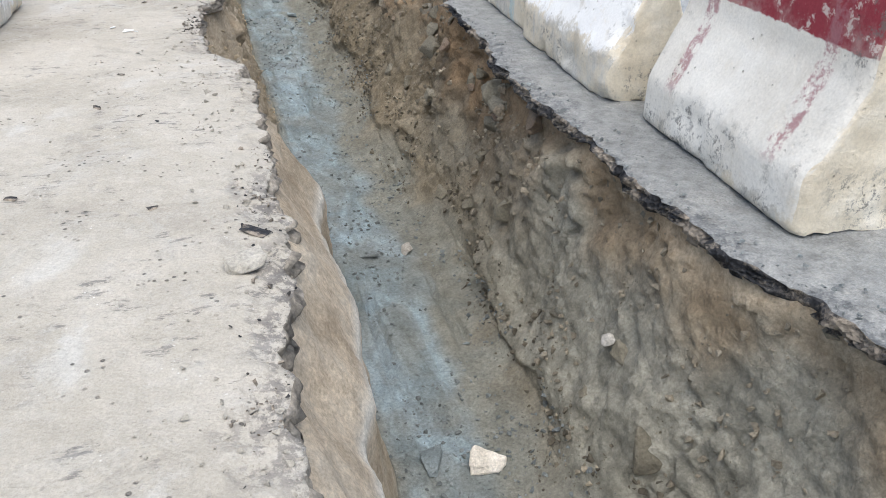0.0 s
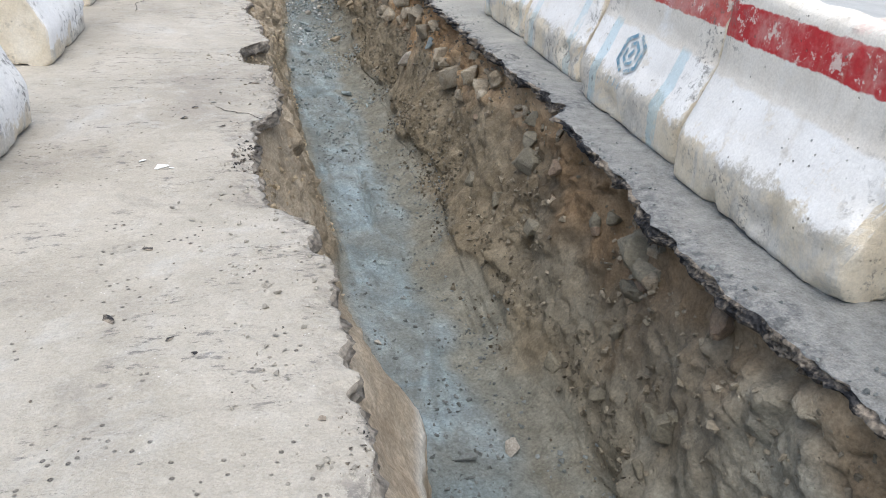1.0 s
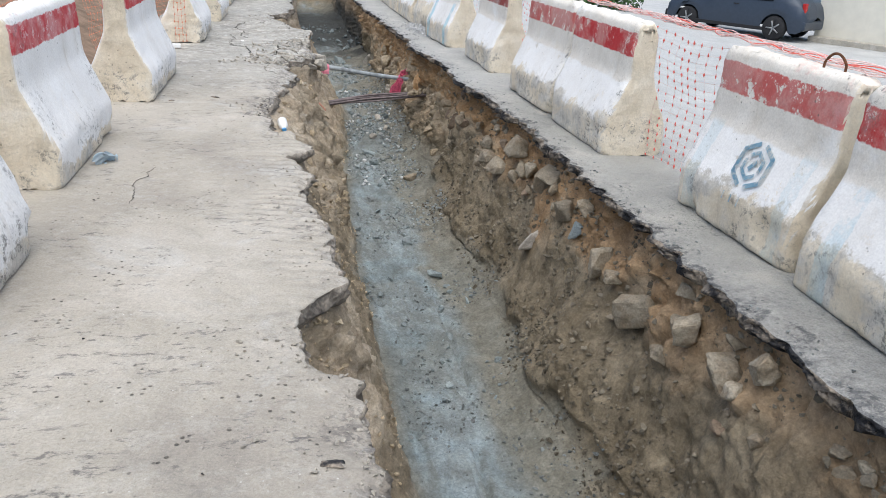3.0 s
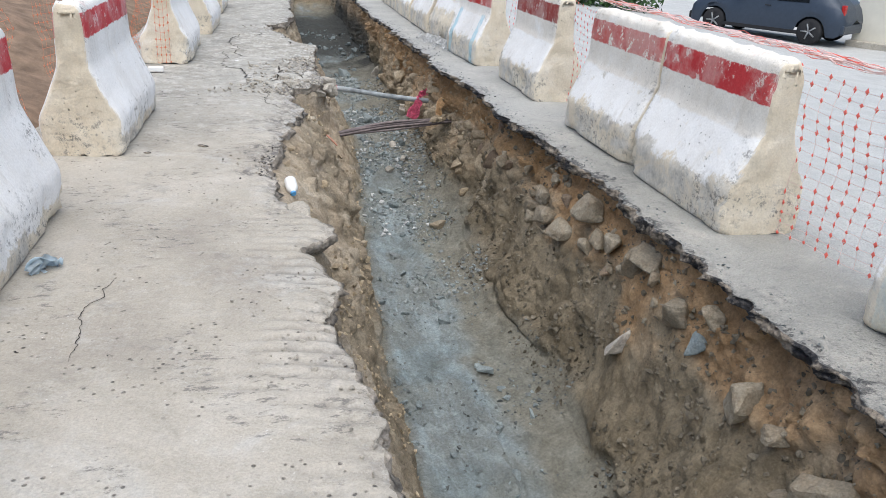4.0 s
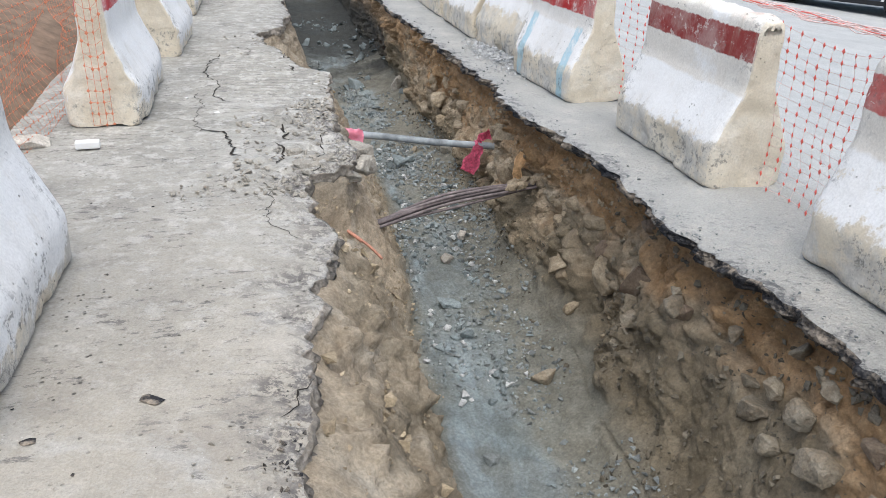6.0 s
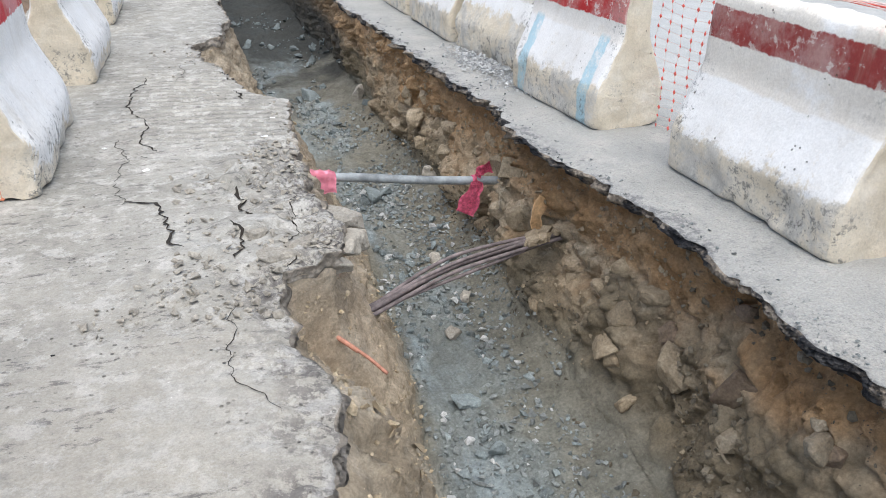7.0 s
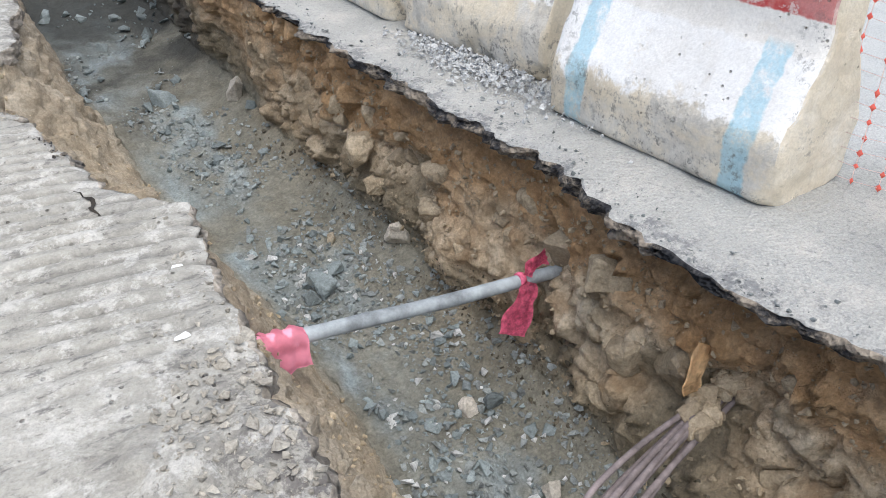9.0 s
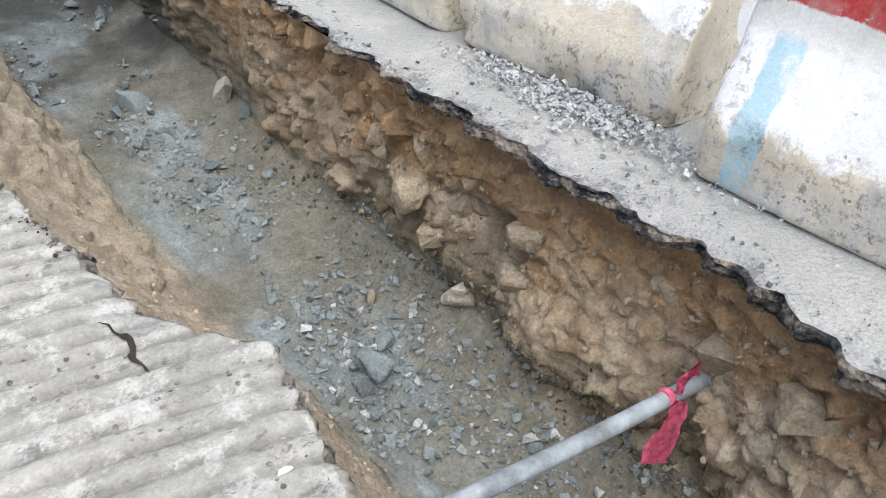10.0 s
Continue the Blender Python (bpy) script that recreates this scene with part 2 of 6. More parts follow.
def make_soil():
    L = Look("trench_soil", 0.95, shift=False)
    wall = L.ramp(L.noise(2.2, 7, 0.66, warp=0.5), [(0.28, (0.16, 0.13, 0.086)), (0.5, (0.262, 0.216, 0.149)), (0.7, (0.37, 0.314, 0.228))])
    clod = L.cells(14.0)
    wall = L.mix(0.22, wall, L.ramp(L.axis(0, clod.outputs["Color"]), [(0.0, 0.55), (1.0, 1.5)]), "MULTIPLY")
    clay = L.ramp(L.noise(3.0, 6, 0.65), [(0.26, (0.45, 0.295, 0.165)), (0.48, (0.59, 0.465, 0.325)), (0.72, (0.71, 0.625, 0.49))])
    # Brown soil, its darkness partly painted shade below the asphalt lip.
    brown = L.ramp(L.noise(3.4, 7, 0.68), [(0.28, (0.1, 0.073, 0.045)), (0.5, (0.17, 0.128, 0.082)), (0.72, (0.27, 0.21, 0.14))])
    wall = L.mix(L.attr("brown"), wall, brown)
    c = L.mix(L.attr("clay"), wall, clay)
    rust = L.ramp(L.noise(4.0, 7, 0.7), [(0.28, (0.3, 0.16, 0.065)), (0.5, (0.49, 0.3, 0.15)), (0.72, (0.61, 0.43, 0.26))])
    c = L.mix(L.attr("rust"), c, rust)
    silt = L.ramp(L.noise(2.6, 7, 0.65, co=L.stretch((1.6, 0.5, 1.0)), warp=0.6), [(0.28, (0.18, 0.212, 0.21)), (0.48, (0.27, 0.325, 0.34)), (0.66, (0.41, 0.515, 0.575))])
    c = L.mix(L.attr("pale"), c, L.ramp(L.noise(4.0, 7, 0.7), [(0.3, (0.24, 0.23, 0.19)), (0.7, (0.45, 0.43, 0.36))]))
    margin = L.ramp(L.noise(5.0, 7, 0.7), [(0.3, (0.19, 0.192, 0.165)), (0.7, (0.33, 0.335, 0.295))])
    c = L.mix(L.attr("silt"), c, L.mix(L.attr("margin"), silt, margin))
    # near-black towards the far end
    c = L.mix(L.attr("far_dark"), c, (0.05, 0.055, 0.055))
    tan = L.ramp(L.noise(4.0, 7, 0.68), [(0.28, (0.41, 0.32, 0.225)), (0.5, (0.6, 0.505, 0.385)), (0.72, (0.7, 0.63, 0.52))])
    c = L.mix(L.attr("sand"), c, tan)
    c = L.mix(L.attr("salt"), c, (0.78, 0.75, 0.68))
    c = speckle(L, c, 55, 0.72, 1.24)
    dirt = L.between(L.noise(6.0, 7, 0.75), 0.4, 0.6)
    c = L.mix(0.5, c, L.ramp(dirt, [(0.0, 0.7), (1.0, 1.15)]), "MULTIPLY")
    bits = L.axis(0, L.cells(55.0).outputs["Color"])
    L.colour(c).bump((L.noise(9.0, 7, 0.75), 0.035), (L.axis(1, clod.outputs["Color"]), 0.012), (bits, 0.012), (L.noise(120.0, 3, 0.7), 0.008))
    return L.m


def make_stone(name, stops, tint=0.25, scale=5.0, dusty=0.0):
    L = Look(name, 0.88)
    c = L.ramp(L.noise(scale, 6, 0.65, warp=0.5), stops)
    v = L.ramp(L.info.outputs["Random"], [(0.0, 1 - tint), (1.0, 1 + tint)])
    c = L.mix(1.0, c, v, "MULTIPLY")
    isl = node(L.nt, "ShaderNodeNewGeometry").outputs["Random Per Island"]
    c = L.mix(1.0, c, L.ramp(isl, [(0.0, 1 - tint), (1.0, 1 + tint)]), "MULTIPLY")
    crust = L.math("MULTIPLY", L.between(L.noise(9.0, 7, 0.72), 0.47, 0.58), dusty)
    c = L.mix(crust, c, L.ramp(L.noise(20.0, 6, 0.7), [(0.3, (0.2, 0.15, 0.1)), (0.7, (0.36, 0.29, 0.205))]))
    L.colour(speckle(L, c, 70, 0.7, 1.25)).bump((L.noise(13.0, 7, 0.72), 0.03), (L.noise(80.0, 4, 0.7), 0.004))
    return L.m


def make_barrier(name, red=(0.42, 0.03, 0.03), cover=0.5, blue=0.0, wine=0.0, toe=0.28, cream=0.8, band=(0.75, 0.92), paints=((0.8, 0.785, 0.755), (0.88, 0.875, 0.86))):
    """Cast concrete: rough bare foot and ends, white paint on the slope, a beige neck and a red band above; worn, chipped and stained."""
    L = Look(name, 0.85)
    z, y = L.axis(2), L.axis(1)
    ay = L.math("ABSOLUTE", y)
    bare = L.ramp(L.noise(3.0, 7, 0.65, warp=0.4), [(0.25, (0.62, 0.53, 0.395)), (0.5, (0.75, 0.67, 0.535)), (0.7, (0.83, 0.775, 0.67))])
    geo = node(L.nt, "ShaderNodeNewGeometry")
    tr = node(L.nt, "ShaderNodeVectorTransform", {0: geo.outputs["True Normal"]}, vector_type="NORMAL", convert_from="WORLD", convert_to="OBJECT")
    ends = L.math("ABSOLUTE", L.axis(1, tr.outputs[0]))
    side = L.between(ends, 0.75, 0.45)
    grey = L.ramp(L.noise(9.0, 8, 0.75), [(0.3, (0.42, 0.4, 0.36)), (0.5, (0.62, 0.59, 0.53)), (0.68, (0.74, 0.71, 0.65))])
    patchy = L.between(L.noise(2.2, 6, 0.7, warp=0.5), 0.44, 0.58)
    bare = L.mix(L.math("MULTIPLY", side, patchy), bare, grey)
    c = bare
    n = L.noise(5.0, 8, 0.74)
    low = L.between(L.math("ADD", z, L.math("MULTIPLY", L.math("SUBTRACT", n, 0.5), 0.45)), toe - 0.025, toe + 0.025)
    wear = L.between(L.noise(6.0, 8, 0.8), 0.57, 0.61)
    paint = L.math("MULTIPLY", L.math("MULTIPLY", low, side), L.math("SUBTRACT", 1.0, L.math("MULTIPLY", wear, cover)))
    pale = L.ramp(L.noise(2.4, 6, 0.66), [(0.3, paints[0]), (0.6, paints[1])])
    c = L.mix(paint, bare, pale)
    rise = L.math("ADD", z, L.math("MULTIPLY", L.math("SUBTRACT", L.noise(4.0, 6, 0.7), 0.5), 0.1))
    neck = L.math("MULTIPLY", L.between(rise, 0.545, 0.57), L.between(L.noise(1.6, 5, 0.65), 0.32, 0.46))
    c = L.mix(L.math("MULTIPLY", L.math("MULTIPLY", neck, side), cream), c, L.ramp(L.noise(5.0, 7, 0.7), [(0.3, (0.68, 0.62, 0.535)), (0.7, (0.81, 0.765, 0.69))]))
    edge = L.math("MULTIPLY", L.math("SUBTRACT", L.noise(12.0, 6, 0.7), 0.5), 0.05)
    zz = L.math("ADD", z, edge)
    strip = L.math("MULTIPLY", L.between(zz, band[0] - 0.005, band[0] + 0.005), L.between(zz, band[1] + 0.005, band[1] - 0.005))
    chip = L.between(L.noise(9.0, 8, 0.8), 0.56, 0.585)
    strip = L.math("MULTIPLY", L.math("MULTIPLY", strip, side), L.math("SUBTRACT", 1.0, L.math("MULTIPLY", chip, cover + 0.3), True))
    faint = L.between(L.noise(2.3, 6, 0.7), 0.6, 0.42)
    redc = L.mix(L.noise(6.0, 7, 0.75), tuple(v * 0.75 for v in red), tuple(min(1, v * 1.25 + 0.01) for v in red))
    c = L.mix(L.math("MULTIPLY", strip, L.math("ADD", 0.72, L.math("MULTIPLY", faint, 0.28))), c, redc)
    rosy = L.math("MULTIPLY", L.between(L.noise(3.1, 7, 0.75), 0.54, 0.66), L.between(z, band[1] + 0.01, band[1] + 0.05))
    c = L.mix(L.math("MULTIPLY", rosy, 0.5), c, (0.68, 0.4, 0.36))
    streak = L.noise(7.0, 5, 0.65, co=L.stretch((1.0, 1.0, 0.12)))
    if blue:
        d = L.math("ABSOLUTE", L.math("SUBTRACT", ay, 0.44))
        d = L.math("ADD", d, L.math("MULTIPLY", L.math("SUBTRACT", L.noise(7.0, 6, 0.7), 0.5), 0.08))
        bar = L.math("MULTIPLY", L.between(d, 0.065, 0.05), L.between(z, 0.6, 0.55))
        bar = L.math("MULTIPLY", bar, L.math("MULTIPLY", side, L.between(L.noise(4.0, 7, 0.75), 0.33, 0.5)))
        c = L.mix(L.math("MULTIPLY", bar, blue), c, (0.3, 0.58, 0.7))
    if wine:
        d = L.math("ABSOLUTE", L.math("SUBTRACT", ay, 0.42))
        d = L.math("ADD", d, L.math("MULTIPLY", L.math("SUBTRACT", L.noise(9.0, 6, 0.7), 0.5), 0.08))
        bar = L.math("MULTIPLY", L.between(d, 0.055, 0.035), L.math("MULTIPLY", L.between(L.noise(11.0, 8, 0.8), 0.44, 0.56), L.between(z, 0.2, 0.3)))
        c = L.mix(L.math("MULTIPLY", bar, L.math("MULTIPLY", side, wine)), c, (0.34, 0.15, 0.17))
    c = L.mix(L.math("MULTIPLY", L.between(streak, 0.55, 0.78), 0.4), c, (0.46, 0.4, 0.31))
    c = L.mix(0.4, c, L.ramp(L.noise(1.3, 5, 0.6), [(0.3, 0.82), (0.65, 1.08)]), "MULTIPLY")
    corner = L.math("MAXIMUM", L.between(z, 0.36, 0.2), L.math("MULTIPLY", L.math("MULTIPLY", L.between(ay, 0.44, 0.6), side), 0.9))
    soot = L.math("MULTIPLY", L.between(L.noise(17.0, 8, 0.85), 0.52, 0.58), L.math("MULTIPLY", corner, L.between(L.noise(2.0, 5, 0.7), 0.42, 0.58)))
    c = L.mix(L.math("MULTIPLY", soot, 0.8), c, (0.16, 0.155, 0.145))
    holes = L.math("MULTIPLY", L.between(L.cells(22.0).outputs["Distance"], 0.16, 0.08), L.between(L.noise(4.0, 3, 0.6), 0.5, 0.62))
    c = L.mix(L.math("MULTIPLY", holes, 0.7), c, (0.2, 0.18, 0.15))
    rugged = L.math("MULTIPLY", L.noise(22.0, 7, 0.75), L.between(paint, 0.9, 0.2))
    L.colour(speckle(L, c, 80, 0.88, 1.08)).bump((L.noise(7.0, 6, 0.66), 0.012), (rugged, 0.014), (paint, 0.002), (holes, -0.008), (L.noise(90.0, 3, 0.7), 0.001))
    return L.m


def make_plain(name, c, rough=0.6, metal=0.0, vary=0.25, scale=12.0, bump=0.002):
    L = Look(name, rough, metal)
    dark, light = tuple(v * (1 - vary) for v in c), tuple(min(1.0, v * (1 + vary)) for v in c)
    L.colour(L.ramp(L.noise(scale, 6, 0.65), [(0.3, dark), (0.7, light)])).bump((L.noise(scale * 3, 5, 0.7), bump))
    return L.m


SLAB, ASPHALT, ASPHALT_SIDE, SLAB_SIDE, SOIL = make_slab(), make_asphalt_top(), make_asphalt_side(), make_slab_side(), make_soil()
ROCK = make_stone("dusty_rock", [(0.25, (0.24, 0.2, 0.145)), (0.5, (0.36, 0.31, 0.235)), (0.75, (0.48, 0.43, 0.345))], 0.2, dusty=0.6)
BLUE_ROCK = make_stone("blue_grey_rock", [(0.25, (0.17, 0.2, 0.205)), (0.55, (0.27, 0.315, 0.325)), (0.8, (0.42, 0.465, 0.475))], 0.25)
PALE_ROCK = make_stone("pale_rock", [(0.25, (0.42, 0.38, 0.32)), (0.6, (0.6, 0.56, 0.5)), (0.8, (0.7, 0.68, 0.63))])
RED_ROCK = make_stone("reddish_rock", [(0.25, (0.17, 0.125, 0.09)), (0.6, (0.28, 0.21, 0.155)), (0.8, (0.37, 0.3, 0.235))], dusty=0.4)
GRAVEL = make_stone("grey_gravel", [(0.25, (0.2, 0.216, 0.214)), (0.55, (0.27, 0.295, 0.295)), (0.8, (0.37, 0.405, 0.41))], 0.35)
CRUMBS = make_stone("soil_crumbs", [(0.25, (0.14, 0.122, 0.092)), (0.55, (0.23, 0.2, 0.152)), (0.8, (0.32, 0.285, 0.225))], 0.35)
CLOD = make_stone("dry_earth_clod", [(0.25, (0.31, 0.245, 0.165)), (0.55, (0.44, 0.36, 0.255)), (0.8, (0.54, 0.46, 0.345))], 0.2, dusty=0.5)
DAMP = make_stone("damp_grey_earth", [(0.25, (0.15, 0.135, 0.1)), (0.55, (0.235, 0.212, 0.162)), (0.8, (0.32, 0.292, 0.23))], 0.14)
SANDY = make_stone("sandy_crumbs", [(0.25, (0.34, 0.265, 0.175)), (0.55, (0.5, 0.41, 0.285)), (0.8, (0.62, 0.54, 0.41))], 0.28)
CHUNK = make_stone("broken_concrete", [(0.25, (0.33, 0.305, 0.26)), (0.55, (0.46, 0.425, 0.365)), (0.8, (0.56, 0.53, 0.475))], 0.12)
B_RED = make_barrier("barrier_bright_red", (0.5, 0.035, 0.04), 0.4)
B_FADED = make_barrier("barrier_faded_red", (0.52, 0.11, 0.1), 0.75)
B_DARK = make_barrier("barrier_dark_red", (0.3, 0.045, 0.04), 0.25)
B_WINE = make_barrier("barrier_wine_red", (0.27, 0.035, 0.05), 0.3, wine=0.8, toe=0.06, cream=0.3, band=(0.7, 0.93), paints=((0.68, 0.64, 0.57), (0.78, 0.75, 0.69)))
B_BLUE = make_barrier("barrier_blue_bars", (0.5, 0.03, 0.03), 0.35, blue=0.68, cream=0.5, band=(0.68, 0.9))
B_SMEAR = make_barrier("barrier_faded_blue_smears", (0.52, 0.09, 0.08), 0.5, blue=0.4)
B_SMEAR_RED = make_barrier("barrier_red_blue_smears", (0.5, 0.035, 0.035), 0.4, blue=0.3)
B_STENCIL = make_barrier("barrier_faded_stained", (0.55, 0.12, 0.11), 0.8, blue=0.2)
B_BARE = make_barrier("barrier_rough_grey", (0.5, 0.03, 0.03), 0.9, toe=0.42)
B_LEFT = make_barrier("barrier_clean_white", (0.55, 0.05, 0.06), 0.15, toe=0.12, cream=0.1, band=(0.78, 0.94))


def make_worn_paint():
    L = Look("faded_blue_paint", 0.85)
    blue = L.ramp(L.noise(20.0, 6, 0.7), [(0.3, (0.22, 0.43, 0.57)), (0.7, (0.4, 0.58, 0.68))])
    L.colour(L.mix(L.math("MULTIPLY", L.between(L.noise(24.0, 8, 0.8), 0.47, 0.58), 0.85), blue, (0.76, 0.75, 0.71))).bump((L.noise(60.0, 4, 0.7), 0.001))
    return L.m


LOGO = make_worn_paint()
PIPE = make_plain("grey_plastic_conduit", (0.29, 0.32, 0.34), 0.6, vary=0.6, scale=6.0)
CABLE = make_plain("dusty_black_cable", (0.19, 0.16, 0.16), 0.8, vary=0.5, scale=14.0)
PINK = make_plain("pink_plastic_tape", (0.88, 0.34, 0.45), 0.5, vary=0.12)
CRIMSON = make_plain("crimson_plastic_net", (0.74, 0.14, 0.24), 0.6, vary=0.45, scale=45)
ORANGE = make_plain("orange_plastic", (0.68, 0.24, 0.13), 0.55, vary=0.2)
CORD = make_plain("faded_orange_cord", (0.52, 0.25, 0.18), 0.7, vary=0.4, scale=30)
NETRED = make_plain("red_net_knots", (0.85, 0.17, 0.13), 0.5, vary=0.12)
NETPALE = make_plain("pale_net_strands", (0.82, 0.62, 0.58), 0.5, vary=0.12)
YELLOW = make_plain("yellow_orange_label", (0.82, 0.53, 0.3), 0.5, vary=0.35, scale=30)
WHITE = make_plain("white_plastic", (0.8, 0.8, 0.78), 0.4, vary=0.06)
BOTTLE_BLUE = make_plain("blue_bottle_cap", (0.12, 0.4, 0.75), 0.35, vary=0.1)
CARPAINT = make_plain("blue_grey_car_paint", (0.045, 0.06, 0.085), 0.3, 0.2, vary=0.08)
TYRE = make_plain("tyre_rubber", (0.025, 0.025, 0.027), 0.8, vary=0.2)
RIM = make_plain("alloy_rim", (0.3, 0.31, 0.32), 0.4, 0.6, vary=0.1)
DARKTRIM = make_plain("black_plastic_trim", (0.02, 0.02, 0.022), 0.6, vary=0.2)
CREAM = make_plain("cream_plaster", (0.72, 0.69, 0.6), 0.9, vary=0.06, scale=3)
LEAF = make_plain("hedge_leaf", (0.06, 0.12, 0.04), 0.6, vary=0.4, scale=3)
RUST = make_plain("rusty_steel", (0.17, 0.08, 0.045), 0.8, 0.5, vary=0.4, scale=30)
LAMP = make_plain("tail_lamp", (0.4, 0.02, 0.02), 0.2, vary=0.1)
GL = Look("car_glass", 0.08)
GL.colour((0.015, 0.018, 0.02))
GLASS = GL.m


# ---- mesh helpers ----
def mesh_of(name, verts, faces, mats, smooth=True, slots=None, attrs=()):
    me = bpy.data.meshes.new(name)
    me.from_pydata(np.asarray(verts).tolist(), [], faces if isinstance(faces, list) else faces.tolist())
    for m in mats if isinstance(mats, (list, tuple)) else [mats]:
        me.materials.append(m)
    if slots is not None:
        me.polygons.foreach_set("material_index", np.asarray(slots, dtype=np.int32))
    for key, v in dict(attrs).items():
        me.attributes.new(key, "FLOAT", "POINT").data.foreach_set("value", np.asarray(v, dtype=np.float32).ravel())
    me.polygons.foreach_set("use_smooth", np.full(len(me.polygons), smooth))
    me.update()
    return me


def grid_faces(r, c):
    i = np.arange(r - 1)[:, None] * c + np.arange(c - 1)[None, :]
    return np.stack([i, i + 1, i + c + 1, i + c], -1).reshape(-1, 4)


def part(name, me, material=None, parent=None, label="", m=None):
    """Links a mesh or a bmesh as one object under a thing or a part."""
    if isinstance(me, bmesh.types.BMesh):
        bm, me = me, bpy.data.meshes.new(name)
        bm.to_mesh(me)
        bm.free()
    if material is not None:
        me.materials.clear()
        me.materials.append(material)
    ob = new(name, me)
    ob.parent = parent
    if m is not None:
        ob.matrix_basis = m
    if label:
        ob["label"] = label
    return ob


def thing(name, label, category, m=None, group="", kind=""):
    ob = new(name)
    ob.empty_display_size = 0.1
    if m is not None:
        ob.matrix_basis = m
    return tagged(ob, label, category, group, kind)


def tube(points, radius, sides=10, closed_ends=True, wobble=0.0, seed=0):
    """A round tube along points; radius a number or one for each point."""
    pts = [Vector(p) for p in points]
    rad = radius if isinstance(radius, (list, tuple)) else [radius] * len(pts)
    bm = bmesh.new()
    rings = []
    for i, p in enumerate(pts):
        d = (pts[min(i + 1, len(pts) - 1)] - pts[max(i - 1, 0)]).normalized()
        a = d.cross(Vector((0, 0, 1)) if abs(d.z) < 0.9 else Vector((1, 0, 0))).normalized()
        b = d.cross(a)
        r = rad[i] * (1 + wobble * math.sin(seed + i * 1.7))
        rings.append([bm.verts.new(p + a * r * math.cos(t) + b * r * math.sin(t)) for t in np.linspace(0, 2 * math.pi, sides, endpoint=False)])
    for u, v in zip(rings, rings[1:]):
        for k in range(sides):
            f = bm.faces.new((u[k], u[(k + 1) % sides], v[(k + 1) % sides], v[k]))
            f.smooth = True
    if closed_ends:
        bm.faces.new(rings[0][::-1])
        bm.faces.new(rings[-1])
    bmesh.ops.recalc_face_normals(bm, faces=bm.faces)
    return bm


def curve_points(ctrl, n=24):
    """Smooth points through a few given ones."""
    c = [Vector(p) for p in ctrl]
    out = []
    for i in range(len(c) - 1):
        p0, p1, p2, p3 = c[max(i - 1, 0)], c[i], c[i + 1], c[min(i + 2, len(c) - 1)]
        for k in range(n):
            t = k / n
            out.append(0.5 * ((2 * p1) + (p2 - p0) * t + (2 * p0 - 5 * p1 + 4 * p2 - p3) * t * t + (3 * p1 - p0 - 3 * p2 + p3) * t ** 3))
    return out + [c[-1]]


def box(size, bevel=0.0, centre=(0, 0, 0), segments=2):
    bm = bmesh.new()
    bmesh.ops.create_cube(bm, size=1.0)
    bmesh.ops.scale(bm, vec=size, verts=bm.verts)
    if bevel:
        bmesh.ops.bevel(bm, geom=list(bm.edges), offset=bevel, segments=segments, profile=0.6, affect="EDGES")
    bmesh.ops.translate(bm, vec=centre, verts=bm.verts)
    return bm


def hull_stone(seed, size=(1, 1, 1), points=16, square=0.55):
    """An angular stone of about unit size: the hull of random points."""
    r = random.Random(seed)
    bm = bmesh.new()
    for _ in range(points):
        v = Vector((r.uniform(-1, 1), r.uniform(-1, 1), r.uniform(-1, 1)))
        v = v.normalized() * r.uniform(0.8, 1.0) * (1 - square) + v * square
        bm.verts.new((v.x * size[0] / 2, v.y * size[1] / 2, v.z * size[2] / 2))
    got = bmesh.ops.convex_hull(bm, input=bm.verts)
    bmesh.ops.delete(bm, geom=[g for g in got["geom_interior"] if isinstance(g, bmesh.types.BMVert)], context="VERTS")
    return bm


def worn_stone(seed, size, points=16, square=0.6):
    bm = hull_stone(seed, size, points, square)
    bmesh.ops.dissolve_limit(bm, angle_limit=radians(14), verts=bm.verts, edges=bm.edges)
    bmesh.ops.bevel(bm, geom=list(bm.edges), offset=min(size) * 0.05, segments=1, profile=0.5, affect="EDGES")
    bmesh.ops.triangulate(bm, faces=bm.faces)
    for _ in range(2):
        bmesh.ops.subdivide_edges(bm, edges=[e for e in bm.edges if e.calc_length() > min(size) * 0.16], cuts=1, use_grid_fill=True)
    bmesh.ops.triangulate(bm, faces=bm.faces)
    for v in bm.verts:
        v.co = [max(-a * 0.53, min(a * 0.53, c)) for c, a in zip(v.co, size)]
    k = 5.0 / max(size)
    for v in bm.verts:
        p = v.co * k + Vector((seed * 1.7, 0, 0))
        v.co *= 1 + 0.08 * noise.noise(p * 0.5) + 0.1 * noise.noise(p * 1.1) + 0.05 * noise.noise(p * 2.6)
    return bm


